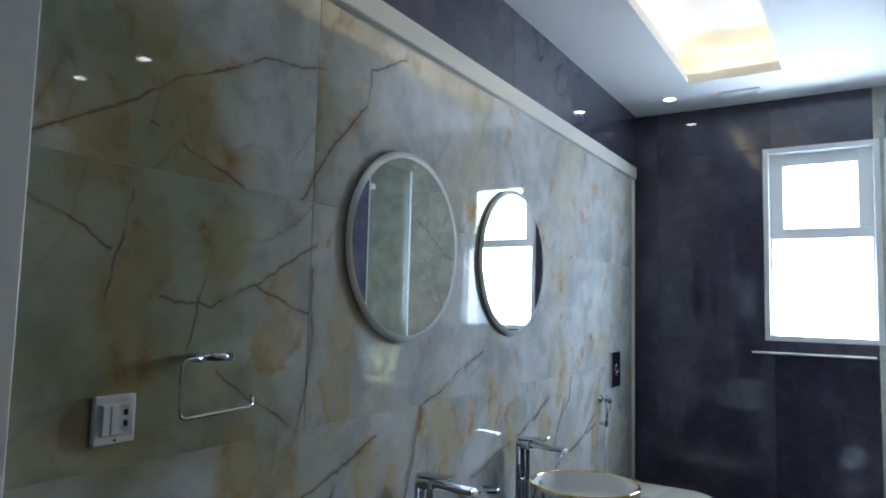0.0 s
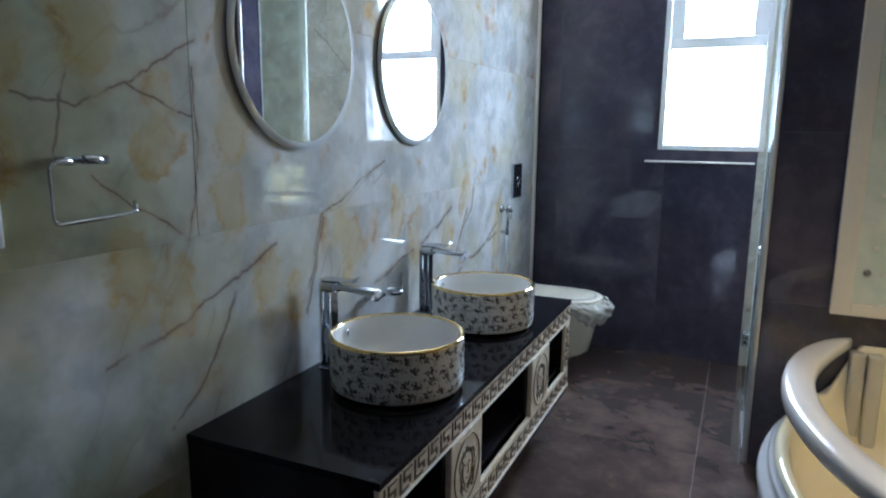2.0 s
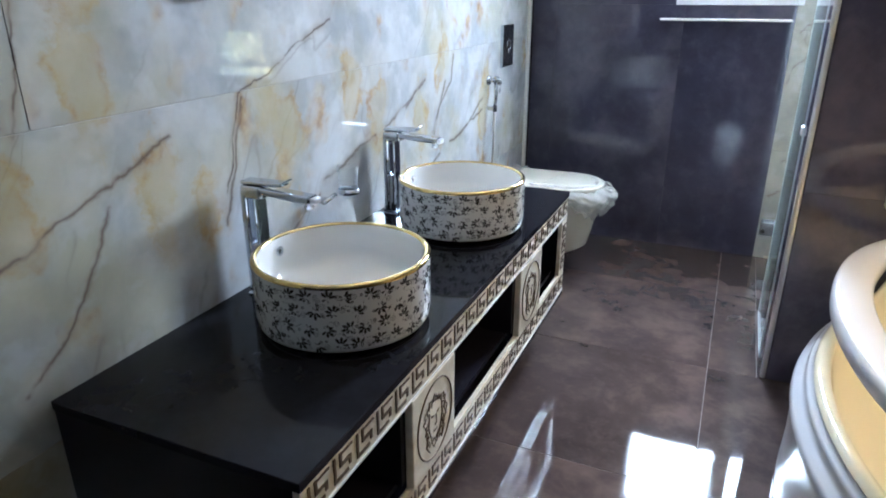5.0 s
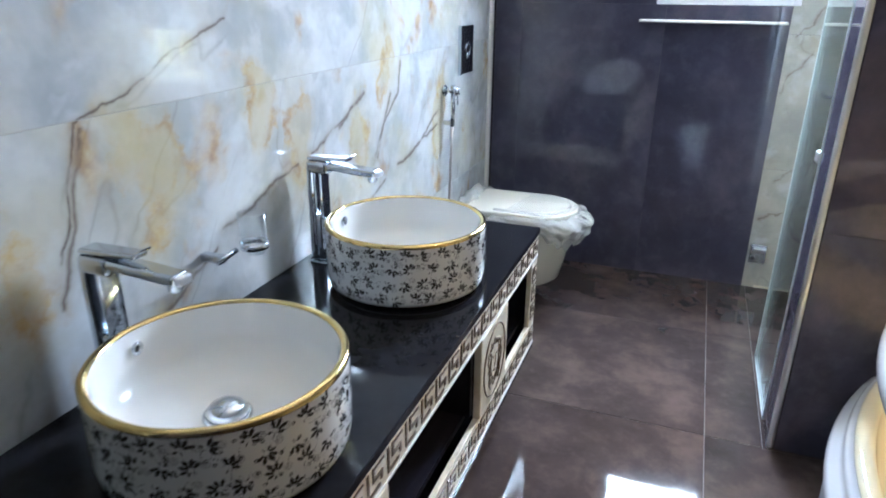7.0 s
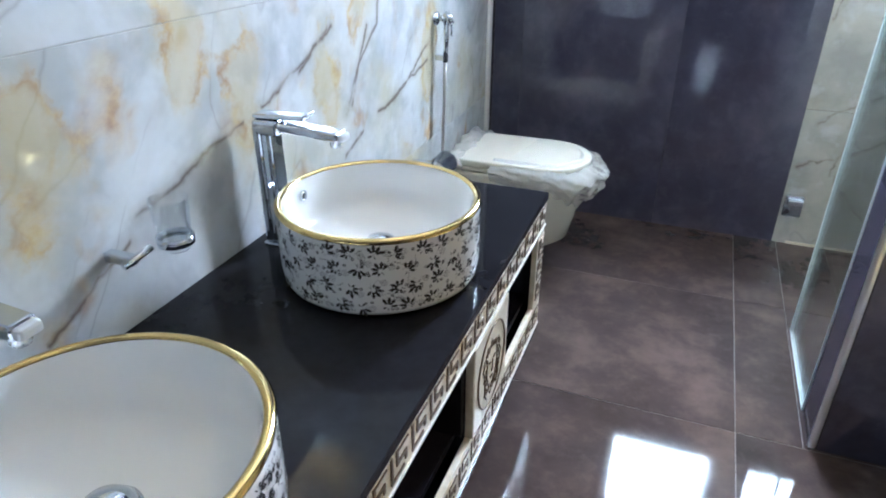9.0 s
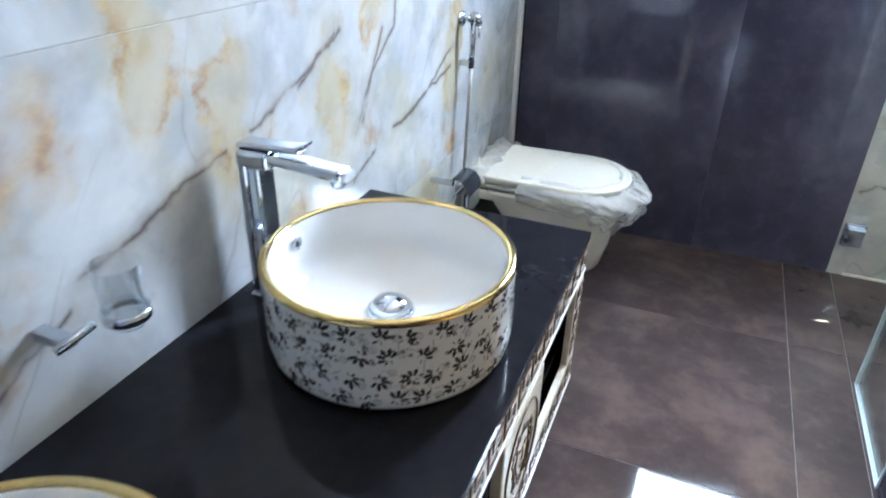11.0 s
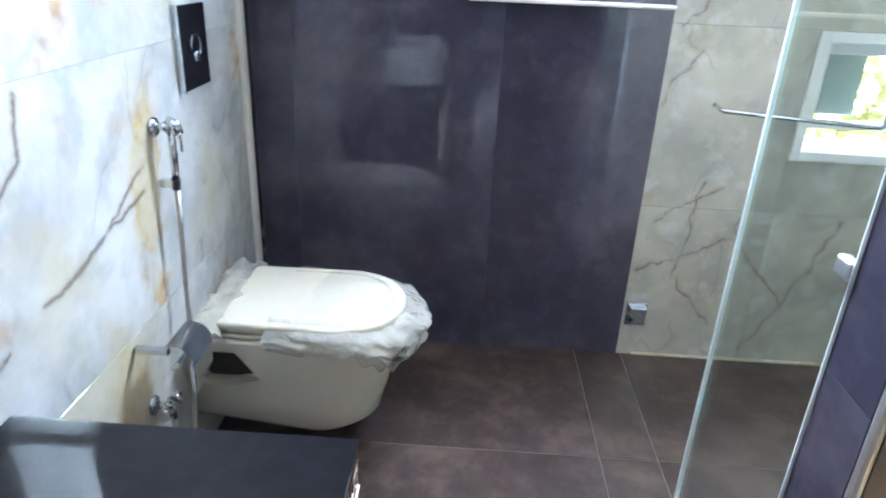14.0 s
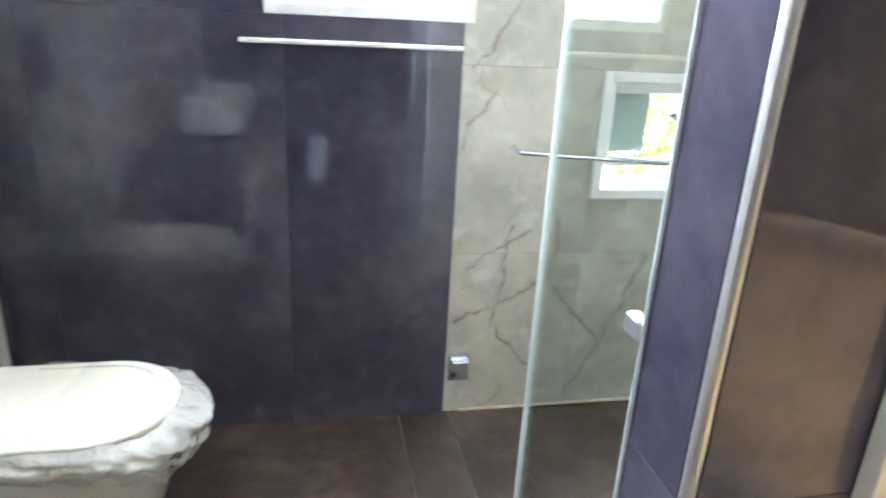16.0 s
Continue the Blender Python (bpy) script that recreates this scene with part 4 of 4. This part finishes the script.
body = part("body", skin(bmesh.new(), rings), CREAM_CERAMIC, toilet)
# flat near-black plates paint the shade inside the fixing recess
RECESS_SHADE = shader("painted_recess_shade", (0.06, 0.055, 0.045), 0.5)
for s in (-1, 1):
    y = WC + s * 0.158
    bm = bmesh.new()
    a = [bm.verts.new((x, y + s * (z - 0.30) * 0.13, z)) for x, z in ((0.034, 0.358), (0.128, 0.358), (0.172, 0.292), (0.034, 0.292))]
    bmesh.ops.solidify(bm, geom=[bm.faces.new(a)], thickness=0.003)
    part("recess_shade_plate", bm, RECESS_SHADE, body, "flat dark plate painted as the shade in the fixing recess")
    bm = bmesh.new()
    a = [bm.verts.new((x, y + s * (z - 0.30) * 0.13 + s * 0.0015, z)) for x, z in ((0.034, 0.292), (0.172, 0.292), (0.196, 0.258), (0.034, 0.262))]
    bmesh.ops.solidify(bm, geom=[bm.faces.new(a)], thickness=0.003)
    part("recess_slope", bm, CREAM_CERAMIC, body)
rings = [plan_ring(WC, 0.157, 0.080, 0.502, 0.390), plan_ring(WC, 0.160, 0.076, 0.506, 0.393), plan_ring(WC, 0.160, 0.076, 0.506, 0.400), plan_ring(WC, 0.157, 0.080, 0.502, 0.402)]
part("seat", skin(bmesh.new(), rings), CREAM_CERAMIC, toilet)
rings = [plan_ring(WC, 0.156, 0.088, 0.500, 0.405), plan_ring(WC, 0.160, 0.084, 0.505, 0.408), plan_ring(WC, 0.160, 0.084, 0.505, 0.423), plan_ring(WC, 0.158, 0.086, 0.503, 0.427), plan_ring(WC, 0.153, 0.091, 0.497, 0.4285)]
part("lid", skin(bmesh.new(), rings), CREAM_CERAMIC, toilet)
for s in (-1, 1):
    part("hinge", tube(bmesh.new(), [(0.068, WC + s * 0.07 - 0.02, 0.402), (0.068, WC + s * 0.07 + 0.02, 0.402)], 0.010, 14), CREAM_CERAMIC, toilet)

# plastic film over the front and the hinge end
toilet.location.z -= 0.008 * K
film = thing("plastic_film", (0.30, WC, 0.30), "crumpled clear protective film wrapped round the toilet seat", "packaging")


def film_piece(name, x_from, x_to, low, out):
    bm = bmesh.new()
    rows = []
    n = 90
    for k in range(23):
        s = k / 22
        row = []
        for i in range(n + 1):
            a = -math.pi / 2 + math.pi * i / n
            half, x1 = 0.166, 0.512
            mid = x1 - half * 1.05
            f = max(0.0, math.cos(a))
            x = mid + (x1 - mid) * f ** 0.9
            if f < 0.12:
                x = x_from + (mid - x_from) * f / 0.12
            y = WC + half * math.sin(a)
            swell = math.sin(math.pi * min(1, s * 1.05))
            push = out * swell * (0.35 + f)
            wob = noise.noise(Vector((x * 16, y * 16, s * 5))) * 0.022 * (0.25 + swell) + abs(noise.noise(Vector((x * 30, y * 30, s * 6)))) * 0.015 * swell
            z = 0.434 - s * (low * (0.45 + 0.55 * f) + 0.040 * noise.noise(Vector((i * 0.16, 3, 0))))
            inward = 0.045 * (1 - s * 4) if s < 0.25 else 0
            row.append(bm.verts.new((x + (push + wob - inward) * f, y + (push + wob - inward) * math.sin(a), z)))
        rows.append(row)
    for a, b in zip(rows, rows[1:]):
        for i in range(n):
            f = bm.faces.new((a[i], a[i + 1], b[i + 1], b[i]))
            f.smooth = True
    return part(name, bm, PLASTIC, film)


film_piece("front_wrap", 0.20, 0.53, 0.150, 0.034)
bm = bmesh.new()
top = plan_ring(WC, 0.157, 0.265, 0.502, 0.4305)
bm.faces.new([bm.verts.new((x + 0.03 * (y - WC) / 0.16 if x < 0.27 else x, y, z)) for x, y, z in top])
part("top_sheet", bm, SHEET, film)
bm = bmesh.new()
rows = []
for k in range(13):
    row = []
    for i in range(36):
        u = i / 35
        y = WC - 0.175 + 0.34 * u
        s = k / 12
        a = math.pi * s
        x = 0.060 - 0.050 * math.cos(a) + 0.024 * noise.noise(Vector((s * 4, y * 24, 1)))
        z = 0.385 + 0.050 * math.sin(a) + 0.026 * noise.noise(Vector((s * 5, y * 26, 8)))
        row.append(bm.verts.new((max(0.004, x), y, z)))
    rows.append(row)
for a, b in zip(rows, rows[1:]):
    for i in range(35):
        f = bm.faces.new((a[i], a[i + 1], b[i + 1], b[i]))
        f.smooth = True
part("hinge_wrap", bm, PLASTIC, film)
film.location.z -= 0.008 * K

# ---- shower ----
glass = thing("shower_screen", (SHOWER_X, 3.35, 0), "fixed clear glass shower screen with a bright polished edge", "shower screen")
p = part("pane", boxed(SHOWER_X - 0.004, SHOWER_X + 0.004, 3.158, 3.544, 0.004, 2.10), GLASS, glass)
p.visible_shadow = False
part("polished_edge", boxed(SHOWER_X - 0.005, SHOWER_X + 0.005, 3.5445, 3.551, 0.004, 2.10, 0.001, 1), GLASS_EDGE, glass, "bright polished glass edge")
part("floor_seal", boxed(SHOWER_X - 0.005, SHOWER_X + 0.005, 3.158, 3.551, 0.0, 0.0035), GLASS_EDGE, glass)
part("wall_seal", boxed(SHOWER_X - 0.005, SHOWER_X + 0.005, 3.1540, 3.1572, 0.004, 2.10), GLASS_EDGE, glass)
for z in (0.808, 1.95):
    part("clamp", boxed(SHOWER_X - 0.010, SHOWER_X + 0.010, 3.1592, 3.198, z - 0.016, z + 0.016, 0.006, 3), SATIN, glass, "small satin metal glass clamp")

bar = thing("towel_bar", (1.56, FAR, 0.80), "thin chrome towel bar on the marble of the shower", "towel bar")
part("rail", tube(bmesh.new(), [(1.329, FAR - 0.002, 0.846), (1.332, FAR - 0.052, 0.842), (1.339, FAR - 0.062, 0.840), (1.768, FAR - 0.062, 0.815), (1.780, FAR - 0.062, 0.820), (1.782, FAR - 0.058, 0.834), (1.788, FAR - 0.055, 0.941)], 0.0062, 12), CHROME, bar)
part("end_rose", tube(bmesh.new(), [(1.788, FAR - 0.060, 0.943), (1.788, FAR - 0.001, 0.943)], 0.014, 20), CHROME, bar)

angle = thing("floor_valve", (1.224, FAR, 0.10), "small square chrome wall valve low on the marble strip", "valve")
part("plate", boxed(1.182, 1.248, FAR - 0.008, FAR - 0.001, 0.115, 0.200, 0.002), CHROME, angle)
part("lever", boxed(1.190, 1.245, FAR - 0.026, FAR - 0.008, 0.168, 0.188, 0.004), CHROME, angle)
part("spout", tube(bmesh.new(), [(1.196, FAR - 0.008, 0.140), (1.196, FAR - 0.020, 0.140)], 0.009, 14), SLOT, angle)

# ---- bathtub ----
TC = (2.05, 2.38)
TA, TB = 0.793, 0.95


def tub_ring(scale_a, scale_b, z, n=80):
    """The tub's outline: an ellipse cut off at the divider wall and at the east wall."""
    pts = []
    for i in range(n):
        a = 2 * math.pi * i / n
        x, y = TC[0] + scale_a * math.cos(a), TC[1] + scale_b * math.sin(a)
        pts.append((min(x, EAST - 0.01 - max(0, TA - scale_a) * 0.6), min(y, ALCOVE_Y - 0.010 - max(0, TB - scale_b) * 0.6), z))
    return pts


def smooth(t):
    t = max(0.0, min(1.0, t))
    return t * t * (3 - 2 * t)


def tub_edge(x, y):
    """The height of the tub's wall: low on the open west side under the rail, high elsewhere."""
    return 0.360 + 0.175 * smooth((x - 1.44) / 0.10) * smooth((y - 2.85) / 0.12) + 0.175 * (1 - smooth((y - 2.85) / 0.12)) * smooth((x - 1.9) / 0.3)


def wall_ring(inset, drop, n=96):
    return [(x, y, tub_edge(x, y) - drop) for x, y, z in tub_ring(TA - inset, TB - inset, 0, n)]


tub = thing("bathtub", (TC[0], TC[1], 0), "oval cream bathtub with a white rail over a low stepped side", "bathtub")
bm = bmesh.new()
SECTION = ((-0.088, 0.546), (-0.086, 0.560), (-0.079, 0.5675), (-0.046, 0.5705), (-0.012, 0.569), (-0.003, 0.563), (0.0, 0.549), (-0.001, 0.530), (-0.007, 0.521), (-0.040, 0.518), (-0.078, 0.520), (-0.086, 0.528))
rows = []
for k in range(90):
    a = math.pi - 0.740 + k * (math.pi + 1.2) / 89
    fit = min(1.0, (1 - (1 - min(k, 8) / 8) ** 2) ** 0.5 if k else 0.25)
    row = []
    for da, z in SECTION:
        d = -0.044 + (da + 0.044) * fit
        row.append(bm.verts.new((min(TC[0] + (TA + d) * math.cos(a), EAST - 0.012), TC[1] + (TB + d) * math.sin(a), 0.541 + (z - 0.541) * (0.6 + 0.4 * fit) - 0.006)))
    rows.append(row)
for a, b in zip(rows, rows[1:]):
    for i in range(len(SECTION)):
        j = (i + 1) % len(SECTION)
        f = bm.faces.new((a[i], b[i], b[j], a[j]))
        f.smooth = True
bm.faces.new(rows[0])
bm.faces.new(rows[-1][::-1])
bmesh.ops.recalc_face_normals(bm, faces=bm.faces)
part("rail", bm, ACRYLIC_GREY, tub, "thick rounded white rail")
for x0, x1 in ((1.500, 1.548), (1.552, 1.600)):
    part("end_plate", boxed(x0, x1, ALCOVE_Y - 0.070 - (x0 - 1.5) * 0.3, ALCOVE_Y - 0.012, 0.17, 0.515, 0.010, 3), ACRYLIC_SHADE, tub, "grey-white upright plate under the rail end")
shell = [wall_ring(0.0, 0.012), wall_ring(0.006, 0.002), wall_ring(0.020, 0.0), wall_ring(0.034, 0.004), wall_ring(0.040, 0.02), wall_ring(0.060, 0.10)]
for da, z in ((0.095, 0.22), (0.15, 0.165), (0.28, 0.145)):
    shell.append(tub_ring(TA - da, TB - da, z, 96))
part("shell", skin(bmesh.new(), shell, False), ACRYLIC, tub, "cream inside shell")
bm = bmesh.new()
bm.faces.new([bm.verts.new(p) for p in tub_ring(TA - 0.275, TB - 0.275, 0.1455, 96)])
part("shell_floor", bm, ACRYLIC, tub)
skirt = [wall_ring(-0.0005, 0.012)]
for da, z in ((0.002, 0.341), (-0.010, 0.335), (-0.016, 0.327), (-0.012, 0.318), (-0.020, 0.305), (-0.036, 0.298), (-0.042, 0.280), (-0.034, 0.262), (-0.030, 0.12), (-0.034, 0.02), (-0.030, 0.0)):
    skirt.append(tub_ring(TA - da, TB - da, z, 96))
part("skirt", skin(bmesh.new(), skirt, False), ACRYLIC_GREY, tub, "white stepped outer skirt")
panel = thing("jet_panel", (1.98, ALCOVE_Y, 0.64), "cream framed glass wall panel with chrome jets above the bathtub", "shower panel")
PX0, PX1, PZ0, PZ1 = 1.426, 2.55, 0.636, 2.13
bm = bmesh.new()
f = 0.062
for a in ((PX0, PX0 + f, PZ0, PZ1), (PX1 - f, PX1, PZ0, PZ1), (PX0 + f, PX1 - f, PZ0, PZ0 + 0.045), (PX0 + f, PX1 - f, PZ1 - f, PZ1)):
    box(bm, a[0], a[1], ALCOVE_Y - 0.030, ALCOVE_Y - 0.001, a[2], a[3], 0.004, 2)
part("frame", bm, WHITE, panel, "cream frame")
PANEL_BACK = shader("pale_blue_back_glass", (0.65, 0.66, 0.68), 0.06)
v = place(PANEL_BACK)
base(PANEL_BACK, ramp(PANEL_BACK, noisy(PANEL_BACK, v, 5.0, 4.0).outputs["Fac"], [(0.35, (0.56, 0.68, 0.67)), (0.65, (0.76, 0.82, 0.80))]))
part("back_plate", boxed(PX0 + f, PX1 - f, ALCOVE_Y - 0.012, ALCOVE_Y - 0.002, PZ0 + 0.045, PZ1 - f), PANEL_BACK, panel, "pale blue-green glass back")
rng = random.Random(5)
turn = Matrix.Rotation(radians(90), 4, "X")
for row, z in enumerate((0.79, 0.878, 0.96, 1.057, 1.15, 1.24, 1.33, 1.45, 1.58, 1.72, 1.86, 2.0)):
    for col, x in enumerate((1.525, 1.572, 1.625, 1.69, 1.78, 1.90, 2.05, 2.2, 2.35)):
        big = (row + col * 2) % 5 == 0
        r = 0.013 if big else 0.0075
        here = Matrix.Translation((x + (row % 2) * 0.02, ALCOVE_Y - 0.0125, z)) @ turn
        jet = part("jet", turned(lathe(bmesh.new(), 0, 0, [(r, 0), (r, 0.004), (r * 0.6, 0.007), (r * 0.5, 0.003), (0, 0.003)], 16), here), CHROME if big else SWITCH, panel, "chrome jet nozzle" if big else "white jet nozzle")
part("handrail", boxed(1.70, 1.78, ALCOVE_Y - 0.05, ALCOVE_Y - 0.031, 0.650, 0.690, 0.006, 2), SLOT, panel, "dark grip at the foot of the panel")

# ---- ceiling fittings ----
def downlight(x, y):
    d = thing("downlight", (x, y, CEIL), "small round recessed downlight, lit warm white", "downlight", "downlights in the ceiling")
    part("bezel", lathe(bmesh.new(), x, y, [(0.032, CEIL - 0.001), (0.040, CEIL - 0.001), (0.040, CEIL - 0.004), (0.031, CEIL - 0.006), (0.030, CEIL - 0.003)], 28), UPVC, d)
    part("lens", lathe(bmesh.new(), x, y, [(0.030, CEIL - 0.004), (0, CEIL - 0.004)], 28), LAMP_FACE, d)
    return d


d1 = downlight(0.254, 3.925)
# the last downlight, at y 0.4, is an unseen addition
for x, y in ((1.65, 3.56), (1.757, 2.152), (2.308, 2.148), (0.254, 0.4)):
    copy_thing(d1, pose(x * K, y * K, CEIL * K))
spot_lamp(0.254, 3.925, 3.5)
spot_lamp(1.65, 3.56, 12)
spot_lamp(1.757, 2.152, 34, 92)
spot_lamp(2.308, 2.148, 54, 94)

vent = thing("ceiling_vent", (0.59, 4.03, CEIL), "white square ceiling vent with slats near the window", "vent")
bm = bmesh.new()
for a in ((0.495, 0.515, 3.935, 4.12), (0.675, 0.695, 3.935, 4.12), (0.515, 0.675, 3.935, 3.95), (0.515, 0.675, 4.105, 4.12)):
    box(bm, a[0], a[1], a[2], a[3], CEIL - 0.008, CEIL - 0.001, 0.001, 1)
part("frame", bm, UPVC, vent)
part("backing", boxed(0.515, 0.675, 3.95, 4.105, CEIL - 0.002, CEIL - 0.001), shader("vent_grey", (0.30, 0.30, 0.32), 0.6), vent)
for i in range(7):
    part("slat", boxed(0.516, 0.674, 3.957 + i * 0.021, 3.967 + i * 0.021, CEIL - 0.007, CEIL - 0.003), UPVC, vent)

# ---- shrub outside the low window ----
GLOW = shader("daylight_haze", (0, 0, 0))
split = GLOW.node_tree.nodes.new("ShaderNodeSeparateXYZ")
wire(GLOW, place(GLOW), split.inputs[0])
wire(GLOW, ramp(GLOW, maths(GLOW, "MULTIPLY", split.outputs["Z"], 0.5), [(0.52, (1.0, 0.84, 0.42)), (0.60, (0.90, 0.95, 1.0))]), GLOW.node_tree.nodes["Principled BSDF"].inputs["Emission Color"])
GLOW.node_tree.nodes["Principled BSDF"].inputs["Emission Strength"].default_value = 4.0
alone("backdrop", boxed(-1.5, 5.5, FAR + 1.7, FAR + 1.72, -3.2, 6.0), GLOW, "plain bright hazy daylight outside the windows", "backdrop", "structure")
SX, SY = 2.30, FAR + 0.9
shrub = thing("shrub", (SX, SY, -3.2), "leafy shrub outside the low shower window", "shrub")
part("trunk", tube(bmesh.new(), [(SX, SY, -3.2), (SX + 0.02, SY, -1.5), (SX - 0.05, SY, 0.4)], 0.05, 10), shader("bark", (0.14, 0.10, 0.07), 0.8), shrub)
rng = random.Random(11)
verts, faces = [], []
for i in range(230):
    a, b, rr = rng.uniform(0, 6.28), rng.uniform(-1.2, 1.2), rng.uniform(0.25, 1) ** 0.5 * 0.75
    c = Vector((SX + rr * math.cos(a) * math.cos(b) * 0.45, SY + rr * math.sin(a) * math.cos(b) * 0.5, 0.80 + rr * math.sin(b) * 0.5))
    u = Vector((rng.uniform(-1, 1), rng.uniform(-1, 1), rng.uniform(-1, 1))).normalized() * 0.07
    w = Vector((rng.uniform(-1, 1), rng.uniform(-1, 1), rng.uniform(-1, 1))).normalized() * 0.028
    k = len(verts)
    verts += [c - u, c + w, c + u, c - w]
    faces.append((k, k + 1, k + 2, k + 3))
me = bpy.data.meshes.new("crown")
me.from_pydata([tuple((p - Vector((SX, SY, -3.2))) * K) for p in verts], [], faces)
me.materials.append(LEAF)
crown = new("crown", me)
crown.parent = shrub

# ---- tiles: floor and walls, one object a piece ----
GAP = 0.0018
shared = {}


def tile(name, parent, x0, x1, y0, y1, z0, z1, mat, joint=GAP):
    """One tile; axes thinner than 2 cm keep their depth, the others give up the joint."""
    d = [x1 - x0, y1 - y0, z1 - z0]
    c = [(x0 + x1) / 2, (y0 + y1) / 2, (z0 + z1) / 2]
    d = [s - joint if s > 0.02 else s for s in d]
    if min(d) <= 0.001:
        return
    key = (tuple(round(s, 4) for s in d), mat.name)
    if key not in shared:
        bm = boxed(-d[0] / 2, d[0] / 2, -d[1] / 2, d[1] / 2, -d[2] / 2, d[2] / 2, 0.0008, 1)
        shared[key] = mesh_of("tile_mesh", bm, mat, Vector())
    ob = new(name, shared[key])
    ob.parent = parent
    ob.location = (Vector(c) - root_of(parent)) * K


def cuts(a, b, *marks):
    inside = [m for m in marks if a + 0.01 < m < b - 0.01]
    return list(zip([a] + inside, inside + [b]))


# floor
ys = [3.677 - 0.672 * k for k in range(9)][::-1]
for x0, x1 in cuts(-0.012, EAST, 1.032, 2.245):
    for y0, y1 in cuts(SOUTH, FAR + 0.01, *ys):
        for a, b in (cuts(x0, x1, 1.188) if y1 > 3.3 else [(x0, x1)]):
            tile("floor_tile", floor, a, b, y0, y1, -0.0125, 0.0, FLOOR)

# marble wall
Z = [-0.012, 0.490, 1.017, 1.545, T0 - 0.001]
for i, (z0, z1) in enumerate(zip(Z, Z[1:])):
    marks = [1.492] if i >= 2 else []
    for y0, y1 in cuts(0.846, 4.100, *marks):
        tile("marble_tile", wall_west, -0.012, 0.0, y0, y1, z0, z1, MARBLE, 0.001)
for y0, y1 in cuts(0.755, FAR, 1.35, 2.55, 3.75):
    tile("dark_tile", wall_west, -0.012, 0.0, y0, y1, T1 + 0.001, CEIL, DARK)

for z0, z1 in cuts(-0.012, T1 + 0.0005, 1.19):
    tile("dark_tile", wall_west, -0.012, 0.0, 4.1365, FAR, z0, z1, DARK, 0.0006)

# end wall: dark part round the window, then marble
wx0, wx1, wz0, wz1 = WIN
for x0, x1, z0, z1 in ((0.0, 0.118, -0.012, 1.19), (0.118, 0.715, -0.012, wz0), (0.715, 1.1745, -0.012, wz0), (0.0, 0.118, 1.19, CEIL), (0.118, wx0, wz0, wz1), (0.118, 0.715, wz1, CEIL), (0.715, 1.1745, wz1, CEIL)):
    tile("dark_tile", wall_north, x0, x1, FAR, FAR + 0.012, z0, z1, DARK, 0.0006)
vx0, vx1, vz0, vz1 = VENT_WIN
for x0, x1, z0, z1 in ((1.1722, vx0, -0.012, 0.53), (vx0, vx1, -0.012, 0.53), (vx1, EAST, -0.012, 0.53), (1.1722, vx0, 0.53, 1.06), (vx0, vx1, 0.53, vz0), (vx0, vx1, vz1, 1.06), (vx1, EAST, 0.53, 1.06),
                       (1.1722, 1.9, 1.06, 1.60), (1.9, EAST, 1.06, 1.60), (1.1722, 1.5, 1.60, 2.10), (1.5, 2.3, 1.60, 2.10), (2.3, EAST, 1.60, 2.10), (1.1722, 1.9, 2.10, CEIL), (1.9, EAST, 2.10, CEIL)):
    tile("marble_tile", wall_north, x0, x1, FAR, FAR + 0.012, z0, z1, MARBLE_PALE, 0.001)

# divider wall
for z0, z1 in ((0.0, 0.653), (0.653, 1.263), (1.263, 1.873), (1.873, CEIL)):
    tile("dark_tile", wall_divider, SHOWER_X - 0.002, SHOWER_X + 0.004, ALCOVE_Y + 0.0145, ALCOVE_Y + 0.141, z0, z1, DARK, 0.0006)
    for x0, x1 in cuts(SHOWER_X + 0.0145, EAST, 1.83, 2.43):
        tile("dark_tile", wall_divider, x0, x1, ALCOVE_Y, ALCOVE_Y + 0.004, z0, z1, DARK, 0.001)
        tile("marble_tile", wall_divider, x0, x1, ALCOVE_Y + 0.141, ALCOVE_Y + 0.147, z0, z1, MARBLE_PALE, 0.001)

# wall beyond the bathtub
for z0, z1 in ((0.0, 0.53), (0.53, 1.06), (1.06, 1.60), (1.60, 2.10), (2.10, CEIL)):
    for y0, y1 in cuts(SOUTH, FAR - 0.001, -0.2, 0.9, 2.0, 3.07):
        tile("marble_tile", wall_east, EAST - 0.010, EAST - 0.002, y0, y1, z0, z1, MARBLE_PALE, 0.001)
